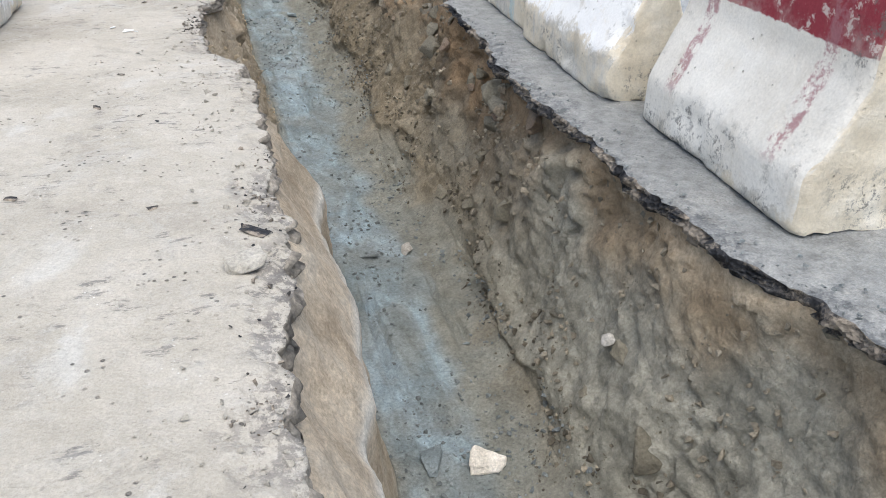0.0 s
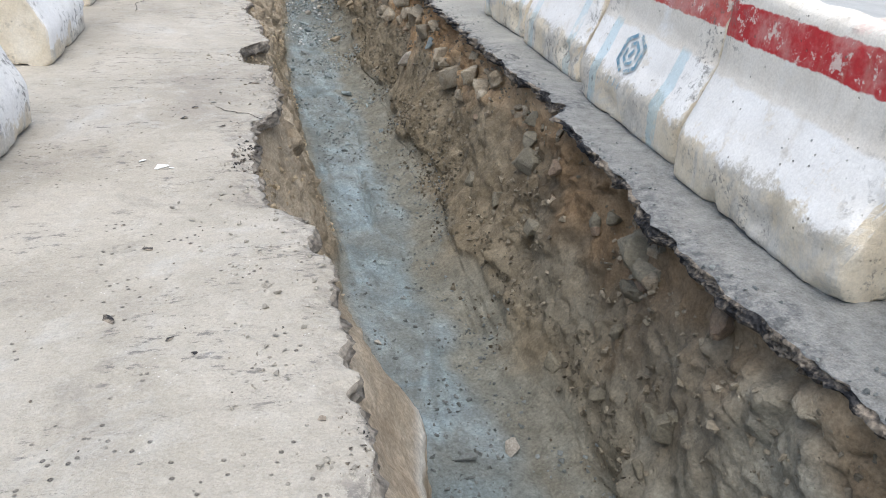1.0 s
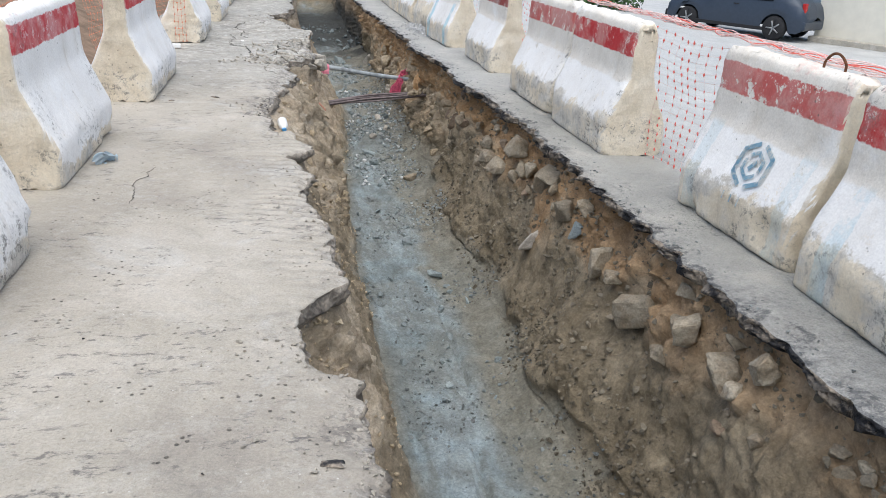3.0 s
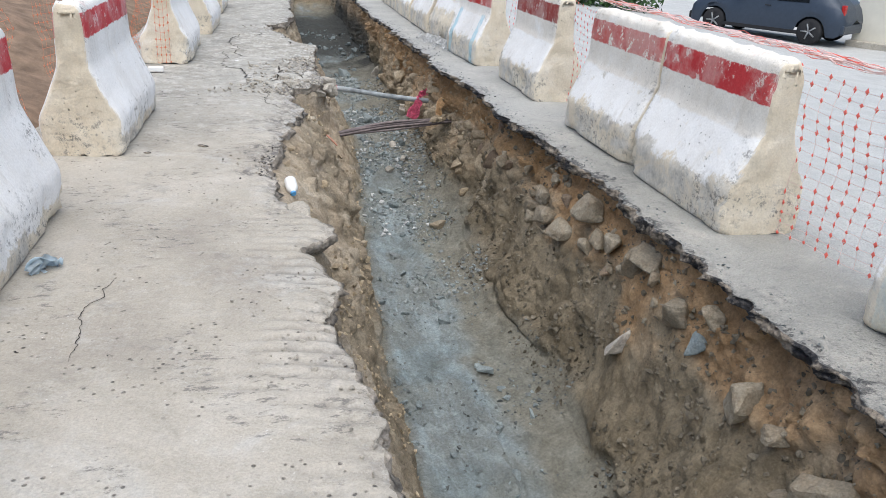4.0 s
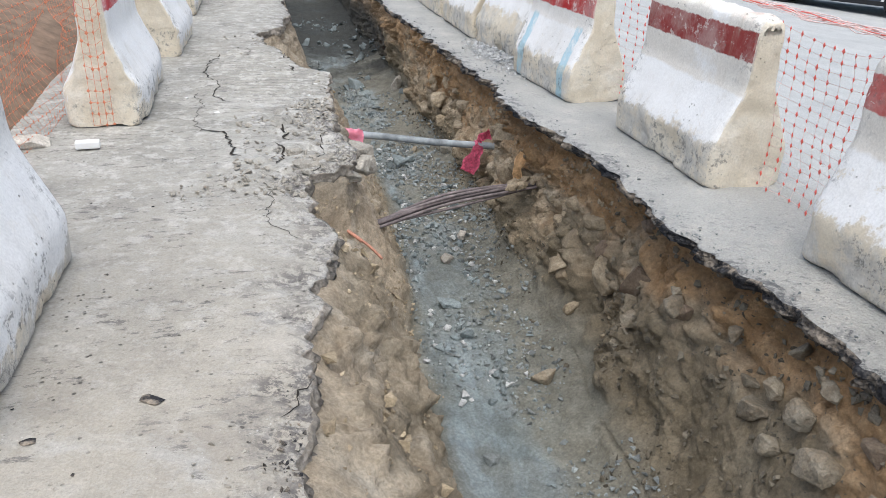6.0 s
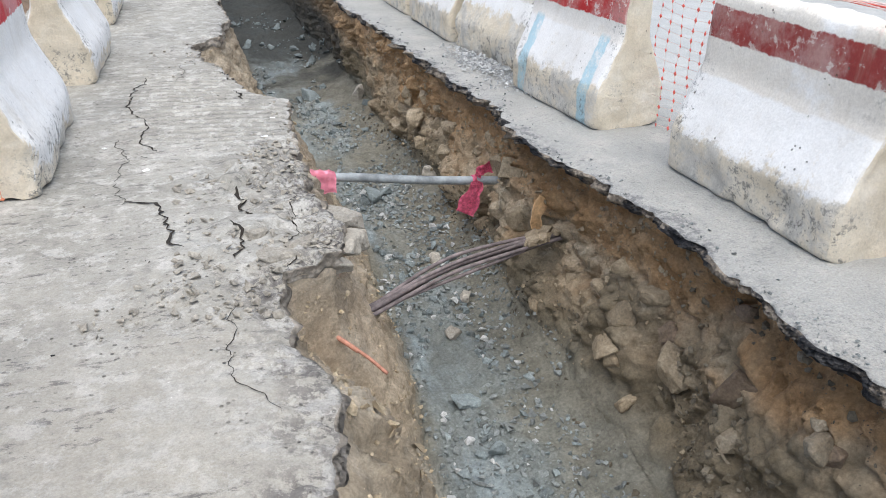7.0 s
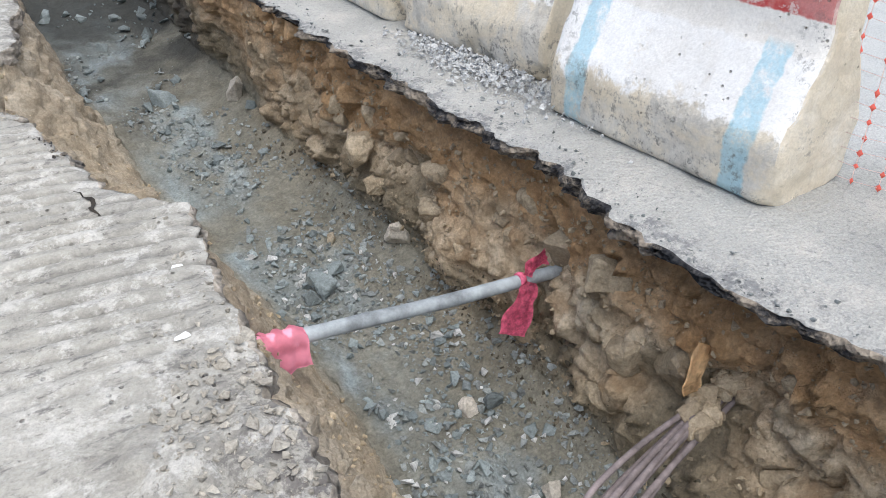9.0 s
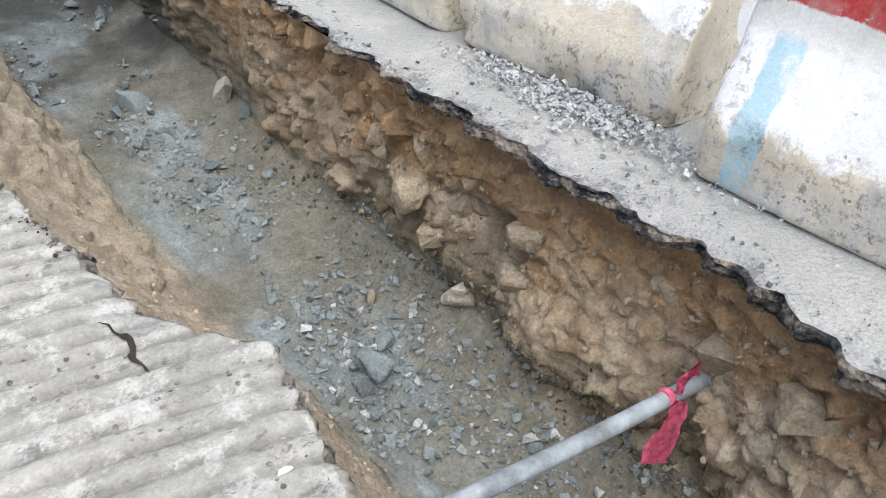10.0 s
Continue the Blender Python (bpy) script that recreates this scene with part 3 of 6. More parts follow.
# ---- plan of the trench: it runs along y ----
LEFT_EDGE = ((-3, 0.15), (1.4, 0.13), (2.0, 0.11), (2.25, 0.2), (2.8, 0.25), (3.6, 0.22), (4.1, 0.29), (4.85, 0.24), (5.1, 0.06), (6.05, 0.0), (6.3, 0.04),
             (6.5, 0.15), (7.0, 0.23), (7.6, 0.2), (7.75, 0.0), (8.2, -0.02), (8.5, 0.21), (9.1, 0.18), (9.8, 0.09), (10.2, 0.14), (10.65, 0.02), (10.85, 0.14),
             (11.15, 0.07), (11.45, -0.11), (12.3, -0.14), (13.05, -0.09), (13.3, 0.0), (14.0, 0.13), (14.65, 0.02), (14.9, 0.1), (15.0, 0.36), (15.3, 0.44),
             (15.7, 0.38), (16.4, 0.38), (17.0, 0.39), (17.52, 0.46), (17.75, 0.29), (18.3, 0.13), (19.3, -0.08), (19.8, -0.14), (20.1, 0.14), (21.0, 0.26), (31, 0.3))
RIGHT_EDGE = ((-3, 2.0), (1.6, 2.02), (2.1, 1.86), (3.6, 1.8), (4.3, 1.78), (5.1, 1.89), (6.1, 1.92), (6.45, 2.08), (7.4, 2.01), (9.1, 2.06), (10.5, 2.06), (12.2, 2.06),
              (13.3, 2.0), (13.8, 1.87), (14.5, 1.96), (15.4, 1.91), (15.8, 1.81), (16.5, 1.79), (17.15, 1.9), (17.8, 1.83), (19.1, 1.77), (21.2, 1.68), (31, 1.7))


def along(table, y):
    return np.interp(y, [p[0] for p in table], [p[1] for p in table])


def left_edge(y):
    j = 0.035 * fbm(y * 3.2, 3.1, 0, 3, 5) + 0.026 * fbm(y * 13, 1.3, 0, 3, 9)
    e = along(LEFT_EDGE, y) + j
    close = step(31, 34, y) + step(-2.2, -3.5, y)
    return e * (1 - close) + 1.05 * close


def right_edge(y):
    j = 0.03 * fbm(y * 2.7, 8.1, 0, 3, 15) + 0.03 * fbm(y * 11, 4.3, 0, 3, 19)
    e = along(RIGHT_EDGE, y) + j
    close = step(31, 34, y) + step(-2.2, -3.5, y)
    return e * (1 - close) + 1.06 * close


def floor_z(y):
    return np.interp(y, [-3, 12, 14.5, 17, 19, 22, 34], [-1.42, -1.42, -1.36, -1.2, -1.18, -1.08, -1.05])


def toe_left(y):
    return np.interp(y, [-3, 13.5, 16, 17.5, 18.6, 19.5, 20.5, 22, 26], [0.64, 0.64, 0.88, 0.96, 0.86, 0.8, 0.68, 0.55, 0.55])


def toe_right(y):
    return np.interp(y, [-3, 5, 8, 10.5, 12, 13.4, 14.7, 16.4, 18, 22], [1.55, 1.57, 1.58, 1.66, 1.7, 1.66, 1.86, 1.86, 1.8, 1.75])


def section(y, s):
    """The bare cross-section: s from 0 to 1 down the left wall, 1 to 2 over the floor, 2 to 3 up the right wall."""
    xl, xr, zf = along(LEFT_EDGE, y), along(RIGHT_EDGE, y), floor_z(y)
    close = np.clip(step(31, 34, y) + step(-2.2, -3.5, y), 0, 1)
    tl, tr = toe_left(y) + 0.05 * fbm(y * 1.1, 0.4, 0, 3, 21), toe_right(y) + 0.09 * fbm(y * 1.3, 5.4, 0, 3, 23)
    a, b, c = np.clip(s, 0, 1), np.clip(s - 1, 0, 1), np.clip(s - 2, 0, 1)
    ledge = step(4.9, 4.0, y)
    bench = step(11.0, 11.7, y) * step(14.7, 14.1, y)
    wl = xl - 0.03 + (tl - xl + 0.03) * a ** (1.05 - 0.48 * bench)
    wl = wl * (1 - ledge) + ledge * (xl - 0.02 + np.interp(a, [0, 0.06, 0.34, 0.38, 0.5, 1], [0, 0.07, 0.3, 0.315, 0.32, 0.4]) + (tl - xl - 0.38) * step(0.5, 1, a))
    zl = -0.07 + (zf + 0.07) * a
    under = np.interp(y, [-3, 6, 9, 12, 14, 15.2, 16.5, 17.5, 20], [0.07, 0.11, 0.12, 0.15, 0.22, 0.2, 0.17, 0.12, 0.06])
    wr = tr + (xr + under - tr) * c ** 0.8 - under * 0.5 * step(0.86, 1.0, c)
    zr = zf + 0.1 + (-0.16 - zf) * c
    x = np.where(s < 1, wl, np.where(s < 2, tl + (tr - tl) * b, wr))
    z = np.where(s < 1, zl, np.where(s < 2, zf + 0.03 * (2 * b - 1) ** 4 + 0.1 * b ** 7, zr))
    return x * (1 - close) + 1.05 * close, z * (1 - close) - 0.15 * close


def trench_surface(y, s):
    """The dug surface with its clods and hollows: x, y, z."""
    x0, z0 = section(y, s)
    x1, z1 = section(y, s + 0.02)
    nx, nz = -(z1 - z0), (x1 - x0)
    n = np.sqrt(nx * nx + nz * nz) + 1e-9
    nx, nz = nx / n, nz / n
    wall_r, wall_l = step(2.0, 2.15, s), step(1.0, 0.85, s)
    flat = 1 - np.maximum(wall_r, wall_l)
    big = fbm(x0 * 1.7, y * 1.7, z0 * 1.7, 4, 31)
    f1 = facets(x0 * 4 + 0.25 * big, y * 4, z0 * 4 + 0.25 * big, 41)
    f2 = facets(x0 * 9 + 0.2 * big, y * 9, z0 * 9, 43)
    f3 = facets(x0 * 15, y * 15, z0 * 15, 47)
    patch = step(-0.25, 0.35, fbm(x0 * 1.1, y * 1.1, z0 * 1.1, 3, 37))
    crag = np.interp(y, [-3, 3, 6, 8, 13, 14.5, 20], [0.75, 0.8, 0.85, 0.5, 0.5, 1.0, 1.0]) + 0.35 * step(2.55, 2.75, s) * step(7, 8, y)
    d = 0.07 * big * (wall_r + 0.45 * wall_l) + (0.1 * (f1 - 0.4) * patch + 0.065 * (f2 - 0.4) * (0.4 + 0.6 * patch) + 0.03 * (f3 - 0.4)) * (wall_r * crag + 0.8 * wall_l * step(3.6, 5.2, y))
    d = d + flat * (0.02 * fbm(x0 * 3, y * 1.2, 0, 4, 51) + 0.014 * f3 * step(5, 9, y) + 0.006 * f3) + 0.008 * fbm(x0 * 14, y * 14, z0 * 14, 3, 61)
    d = d + 0.035 * flat * np.exp(-((x0 - 1.25) / 0.05) ** 2) * np.sin(y * 2.1) * 0.3
    # a low crumbling lip along the foot of the right side
    lip = s + 0.06 * fbm(y * 2.3, 7.7, 0, 3, 57)
    d = d + 0.06 * step(2.03, 2.06, lip) * step(2.32, 2.12, lip) * step(-0.35, 0.15, fbm(y * 0.9, 2.2, 0, 2, 59)) * step(15.0, 14.0, y)
    # marks of the bucket's teeth in the silt
    for tx, y0, y1 in ((1.45, 5.76, 6.44), (1.50, 5.76, 6.44), (1.39, 5.86, 6.34), (0.84, 3.3, 4.5), (0.89, 3.3, 4.4), (1.31, 3.5, 4.6), (1.36, 3.5, 4.6), (1.0, 7.6, 9.0), (1.05, 7.8, 9.2), (1.2, 9.6, 11.0)):
        d = d - 0.034 * flat * np.exp(-((x0 - tx - 0.02 * (y - y0)) / 0.016) ** 2) * step(y0, y0 + 0.2, y) * step(y1, y1 - 0.3, y)
    # hollows scooped by the bucket
    for hy, hs, ry, rs, deep in ((18.25, 2.5, 0.22, 0.13, 0.15), (14.45, 2.22, 0.5, 0.2, 0.1), (16.25, 2.35, 0.2, 0.14, 0.12), (17.0, 2.5, 0.25, 0.2, 0.06), (15.9, 2.52, 0.3, 0.22, 0.15), (11.2, 2.2, 0.25, 0.1, 0.08), (8.6, 2.12, 0.7, 0.12, 0.06),
                                 (15.05, 0.3, 0.3, 0.26, 0.12), (7.95, 0.22, 0.28, 0.25, 0.08)):
        d = d - deep * np.exp(-((y - hy) / ry) ** 2 - ((s - hs) / rs) ** 2)
    for hy, hs, ry, rs, deep in ((16.2, 2.25, 0.28, 0.14, 0.1), (17.6, 2.3, 0.3, 0.16, 0.1), (18.6, 2.35, 0.25, 0.2, 0.08), (12.2, 2.3, 0.8, 0.2, 0.05), (9.4, 2.25, 0.8, 0.15, 0.05)):
        d = d + deep * np.exp(-((y - hy) / ry) ** 2 - ((s - hs) / rs) ** 2)
    d = d * np.minimum(step(0.0, 0.1, s), step(3.0, 2.9, s)) * (1 - np.clip(step(31, 34, y) + step(-2.2, -3.5, y), 0, 1))
    return x0 + nx * d, y + 0 * d, z0 + nz * d, big


def build_trench():
    s = np.concatenate([np.linspace(0, 1, 44, endpoint=False), np.linspace(1, 2, 66, endpoint=False), np.linspace(2, 3, 64)])
    y = np.concatenate([[-3.6, -3.2, -2.6], np.arange(-2, 0.8, 0.08), np.arange(0.8, 20, 0.022), np.arange(20, 23.5, 0.035), np.arange(23.5, 34.2, 0.08)])
    yy, ss = np.meshgrid(y, s, indexing="ij")
    x, yv, z, big = trench_surface(yy, ss)
    up = np.clip((z + 1.3) / 1.2, 0, 1)
    rag = fbm(x * 2.3, yy * 2.3, z * 2.3, 4, 71)
    silt = step(0.26, 0.02, z - floor_z(yy) + 0.09 * rag) * (0.75 + 0.25 * step(-0.3, 0.3, rag))
    silt = silt * (1 - 0.25 * step(15.5, 17.5, yy) * step(-0.6, 0.3, rag))
    pale = (0.6 + 0.38 * step(5.0, 2.8, yy)) * step(6.4, 3.6, yy + rag) * step(1.9, 2.1, ss) * step(0.98, 0.6, up + 0.15 * rag)
    lateral = step(1.9, 2.1, ss)
    clay = np.clip(step(0.45, 0.95, up + 0.22 * rag) * np.maximum(0.35 + 0.65 * step(9, 15, yy), 0.8 * step(0.8, 0.95, up)) * lateral + 0.95 * step(13.5, 15.5, yy) * lateral * step(-0.7, 0.3, rag) * step(0.15, 0.45, up), 0, 1) * 0.85
    clay = np.maximum(clay, step(0.9, 0.7, ss) * step(14.6, 14.9, yy) * step(16.2, 15.8, yy) * 0.9)
    sand = step(0.9, 0.45, ss) * (0.75 + 0.25 * step(4.6, 3.2, yy)) * step(-0.7, 0.2, rag + 0.8 * step(4.6, 3.0, yy))
    sand = np.clip(sand * step(0.15, 0.4, up), 0, 1)
    clay = np.maximum(clay, 0.85 * lateral * step(0.6, 0.8, up + 0.1 * rag) * step(6.5, 9.0, yy))
    # Shade under the near asphalt lip, put into the soil colour as darker brown.
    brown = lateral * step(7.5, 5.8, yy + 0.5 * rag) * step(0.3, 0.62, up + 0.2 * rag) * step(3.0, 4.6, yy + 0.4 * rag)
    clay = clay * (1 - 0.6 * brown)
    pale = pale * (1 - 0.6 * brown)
    rust = lateral * step(0.58, 0.8, up + 0.2 * rag) * np.interp(yy, [3, 5, 8, 10, 13, 20, 24], [0.1, 0.3, 0.45, 0.8, 0.9, 0.85, 0.4])
    margin = np.clip(step(1.5, 1.72, ss + 0.12 * rag) + 0.7 * step(1.1, 1.0, ss) + 0.8 * step(12.5, 17, yy) * step(-0.4, 0.3, rag), 0, 1)
    # Darker towards the far end, on the floor and the lower sides.
    far_dark = step(20.6, 24.0, yy + 1.6 * rag) * step(32, 29, yy) * step(0.9, 0.4, z - floor_z(yy)) * 0.9
    sand = np.maximum(sand, 0.65 * step(1.02, 0.85, ss + 0.06 * rag) * np.interp(yy, [6, 8, 11, 13.5, 16], [1.0, 0.45, 0.3, 0.6, 1.0]))
    salt = np.exp(-((ss - 0.35 - 0.01 * rag) / 0.035) ** 2) * step(5.2, 4.4, yy) * step(-1.3, -0.4, rag)
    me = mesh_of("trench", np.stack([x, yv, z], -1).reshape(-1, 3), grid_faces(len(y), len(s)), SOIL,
                 attrs={"silt": silt, "clay": clay, "sand": sand, "far_dark": far_dark, "salt": salt, "pale": pale, "margin": margin, "brown": brown, "rust": rust})
    return tagged(new("trench", me), "deep dug trench with brown soil sides and grey silt bottom", "trench", kind="structure")


CRACKS = (((-0.53, 18.47), (-0.59, 18.07), (-0.65, 17.67), (-0.5, 17.06), (-0.52, 16.76), (-0.44, 16.61)), ((-0.61, 15.85), (-0.44, 15.78), (-0.4, 15.59), (-0.38, 15.35), (-0.32, 15.2)),
          ((-0.04, 15.84), (0.01, 15.45)), ((0.1, 17.85), (0.15, 17.58)), ((-0.09, 15.43), (-0.07, 15.25), (-0.11, 15.0)), ((-0.2, 12.45), (-0.13, 12.6), (-0.07, 12.68)),
          ((-0.18, 6.57), (-0.06, 6.45), (0.1, 6.37)), ((-0.91, 9.6), (-0.93, 9.94), (-0.86, 10.3)), ((0.12, 14.9), (0.2, 15.4), (0.3, 15.75)))


def slab_height(x, y, d):
    """Height of the left pavement's face; how broken it is."""
    z = 0.012 * fbm(x * 0.8, y * 0.8, 0, 3, 81) + 0.004 * fbm(x * 9, y * 9, 0, 3, 83)
    groove = np.exp(-((y - 10.0) / 1.4) ** 2) * step(0.4, 0.05, d + 0.25 * vnoise(x * 3, y * 3, 0, 86)) * 0.75 + np.exp(-((y - 17.65) / 1.0) ** 4) * step(1.1, 0.5, d) * 1.15 + 0.35 * np.exp(-((y - 14.2) / 0.8) ** 2) * step(0.6, 0.1, d)
    swell = np.sin((y + 0.16 * x + 0.02 * vnoise(x * 2, y * 2, 0, 85)) * 2 * math.pi / 0.095)
    wave = 2.2 * np.clip(swell + 0.25, -1, 0.3) + 0.5
    z = z + 0.009 * groove * wave * (0.7 + 0.5 * vnoise(x * 5, y * 5, 0, 87))
    where = np.interp(y, [1, 1.6, 2.2, 3.0, 3.5, 5.8, 6.4, 7.2, 7.6, 11.2, 12, 13.5, 14.6, 15.6, 16.3, 16.8, 19.0, 20], [0.5, 0.6, 0.8, 0.8, 0.2, 0.5, 0.4, 0.8, 0.2, 0.4, 0.9, 0.8, 0.9, 1.0, 0.8, 0.15, 0.3, 0.6])
    wide = 0.06 + 0.2 * where + 0.22 * step(14.5, 15, y) * step(16.6, 16, y)
    broken = step(wide, 0.0, d + 0.12 * fbm(x * 6, y * 6, 0, 3, 89)) * where
    heave = step(0.8, 0.25, d) * step(14.4, 14.9, y) * step(16.7, 16.2, y)
    z = z + heave * 0.05 * (facets(x * 4.5, y * 4.5, 0 * x, 99) - 0.45)
    cl, cell = lumps(x * 14, y * 14, 0 * x, 91)
    z = z + broken * (0.035 * (cl * cell) - 0.03) - 0.015 * step(0.05, 0.0, d) * (0.5 + 0.5 * vnoise(x * 12, y * 12, 0, 93))
    score = np.clip(groove, 0, 1) * step(-0.2, -0.8, swell) * (0.45 + 0.55 * step(-0.5, 0.3, fbm(x * 4, y * 4, 2, 3, 88)))
    return z, np.clip(broken, 0, 1), score


def build_sheet(name, left, label):
    """A paved side of the trench: from its broken edge, with thickness, out to the horizon."""
    fine = np.arange(0.015, 1.2, 0.0165) if left else np.arange(0.02, 0.5, 0.025)
    d = np.concatenate([[0.0], fine, np.geomspace(1.24 if left else 0.55, 14, 30 if left else 26), [40, 150, 900]])
    y = np.concatenate([[-900, -100, -20, -6], np.arange(-4, 0.8, 0.1), np.arange(0.8, 20.4, 0.016 if left else 0.025), np.arange(20.4, 35, 0.08), [40, 100, 900]])
    yy, dd = np.meshgrid(y, d, indexing="ij")
    e = (left_edge if left else right_edge)(yy)
    base = 1.05 if left else 1.06
    w = step(1.2, 0.3, dd)
    mean = 0.12 if left else 1.95
    far = np.clip(step(34, 31, yy) * step(-3.5, -2.2, yy), 0, 1)
    e = e * w + (1 - w) * (mean * far + base * (1 - far))
    x = e - dd if left else e + dd
    if left:
        z, rub, score = slab_height(x, yy, dd)
    else:
        z = 0.01 * fbm(x * 0.9, yy * 0.9, 0, 3, 101) + 0.006 * fbm(x * 7, yy * 7, 0, 3, 103) - 0.02 * step(0.1, 0.0, dd) * (0.5 + 0.5 * vnoise(x * 9, yy * 9, 0, 105))
        z = z - np.clip(0.085 * (x - 3.6), 0, 0.75)
        rub = step(0.22, 0.0, dd + 0.1 * fbm(x * 5, yy * 5, 0, 3, 107)) * 0.8
    if not left:
        score = 0 * x
    # the broken side below the face
    rows = [(x, yy, z)]
    n = len(y)
    sign = 1.0 if left else -1.0
    thick = (0.1 if left else 0.07) + 0.045 * fbm(y * 3.0, 0.7 if left else 3.7, 0, 3, 111)
    side = []
    for f, out in ((0.12, 0.006), (0.3, 0.0), (0.5, 0.012), (0.7, 0.0), (0.88, -0.012), (1.0, -0.03), (1.02, -0.2)):
        jag = 0.03 * fbm(y * 11, f * 6, 2, 3, 113) * (out > -0.1)
        side.append(np.stack([x[:, 0] + sign * (out + jag), y, z[:, 0] - thick * f], -1))
    top = np.stack([x, yy, z], -1)
    allv = np.concatenate([np.stack(side[::-1], 1), top], 1)
    cols = allv.shape[1]
    faces = grid_faces(n, cols)
    if not left:
        faces = faces[:, ::-1]
    slot = np.tile(np.where(np.arange(cols - 1) < len(side), 1, 0), n - 1)
    pad = np.zeros((n, len(side)))
    me = mesh_of(name, allv.reshape(-1, 3), faces, [SLAB, SLAB_SIDE] if left else [ASPHALT, ASPHALT_SIDE], slots=slot,
                 attrs={"rubble": np.concatenate([pad, rub], 1), "score": np.concatenate([pad, score], 1)})
    ob = new(name, me)
    bm = bmesh.new()
    bm.from_mesh(me)
    bmesh.ops.recalc_face_normals(bm, faces=bm.faces)
    if sum(f.normal.z for f in bm.faces if f.material_index == 0) < 0:
        bmesh.ops.reverse_faces(bm, faces=bm.faces)
    bm.to_mesh(me)
    bm.free()
    return tagged(ob, label, "pavement", kind="structure")


trench = build_trench()
pavement = build_sheet("pavement", True, "dusty beige concrete pavement with a broken edge")
road = build_sheet("road", False, "grey worn asphalt strip with a black broken edge")


# ---- concrete barriers ----
PROFILE = ((0.238, 0.0), (0.262, 0.022), (0.27, 0.2), (0.266, 0.25), (0.25, 0.285), (0.2, 0.39), (0.135, 0.54), (0.116, 0.59), (0.108, 0.64), (0.1, 0.9), (0.09, 0.97), (0.066, 1.0))


def barrier_mesh(seed, length, chips=1.0):
    zs = np.concatenate([np.array([0, 0.012, 0.026, 0.05, 0.08, 0.12, 0.16, 0.2, 0.24]), np.linspace(0.27, 0.62, 14), np.linspace(0.65, 1.0, 12)])
    half = np.interp(zs, [p[1] for p in PROFILE], [p[0] for p in PROFILE])
    px = np.concatenate([-half, np.linspace(-half[-1], half[-1], 6)[1:-1], half[::-1]])
    pz = np.concatenate([zs, np.full(4, 1.0), zs[::-1]])
    ys = np.concatenate([[0, 0.004, 0.012, 0.025, 0.045], np.linspace(0.07, length - 0.07, int(length / 0.035)), [length - 0.045, length - 0.025, length - 0.012, length - 0.004, length]]) - length / 2

    def shape(x, y, z):
        a = np.minimum(y + length / 2, length / 2 - y)
        inn = (0.034 + 0.03 * step(0.4, 0.15, z)) * (1 - np.sqrt(np.clip(1 - (1 - np.clip(a / 0.075, 0, 1)) ** 2, 0, 1)))
        x = x * (1 - inn / np.interp(z, [p[1] for p in PROFILE], [p[0] for p in PROFILE]))
        z = z - inn * (z > 0.95)
        big = fbm(x * 2.0, y * 2.0 + seed * 7.7, z * 2.0, 3, seed)
        fine = fbm(x * 13, y * 13 + seed * 3.1, z * 13, 3, seed + 1)
        toe = step(0.32, 0.1, z)
        c = np.clip(fbm(x * 5, y * 5 + seed, z * 5, 4, seed + 2) - 0.2, 0, 1) * (0.3 + toe + step(0.12, 0.0, a)) * chips
        k = 1 + (0.02 * big + 0.006 * fine - 0.12 * c)
        end = np.clip(1 - a / 0.06, 0, 1)
        yy = y - np.sign(y) * end * np.minimum(0.01 * np.clip(fine + 0.4, 0, 1) + 0.008 * c, 0.015)
        return x * k, yy, np.maximum(z * (1 + 0.008 * big * (z > 0.9)) + 0.012 * fine * (z > 0.98) + np.where(z < 0.01, 0.02 * np.clip(fine, 0, 1), 0), 0.0)

    yy, xx = np.meshgrid(ys, px, indexing="ij")
    zz = np.broadcast_to(pz, yy.shape)
    verts = [np.stack(shape(xx, yy, zz), -1).reshape(-1, 3)]
    faces = [grid_faces(len(ys), len(px))[:, ::-1]]
    base = len(verts[0])
    for endy, flip in ((-length / 2, False), (length / 2, True)):
        t = np.linspace(-1, 1, 13)
        cx = half[:, None] * t[None, :]
        cz = np.broadcast_to(zs[:, None], cx.shape)
        verts.append(np.stack(shape(cx, np.full_like(cx, endy), cz), -1).reshape(-1, 3))
        f = grid_faces(len(zs), 13) + base
        faces.append(f[:, ::-1] if flip else f)
        base += cx.size
    allf = np.concatenate(faces)
    return mesh_of("body", np.concatenate(verts), allf, [])


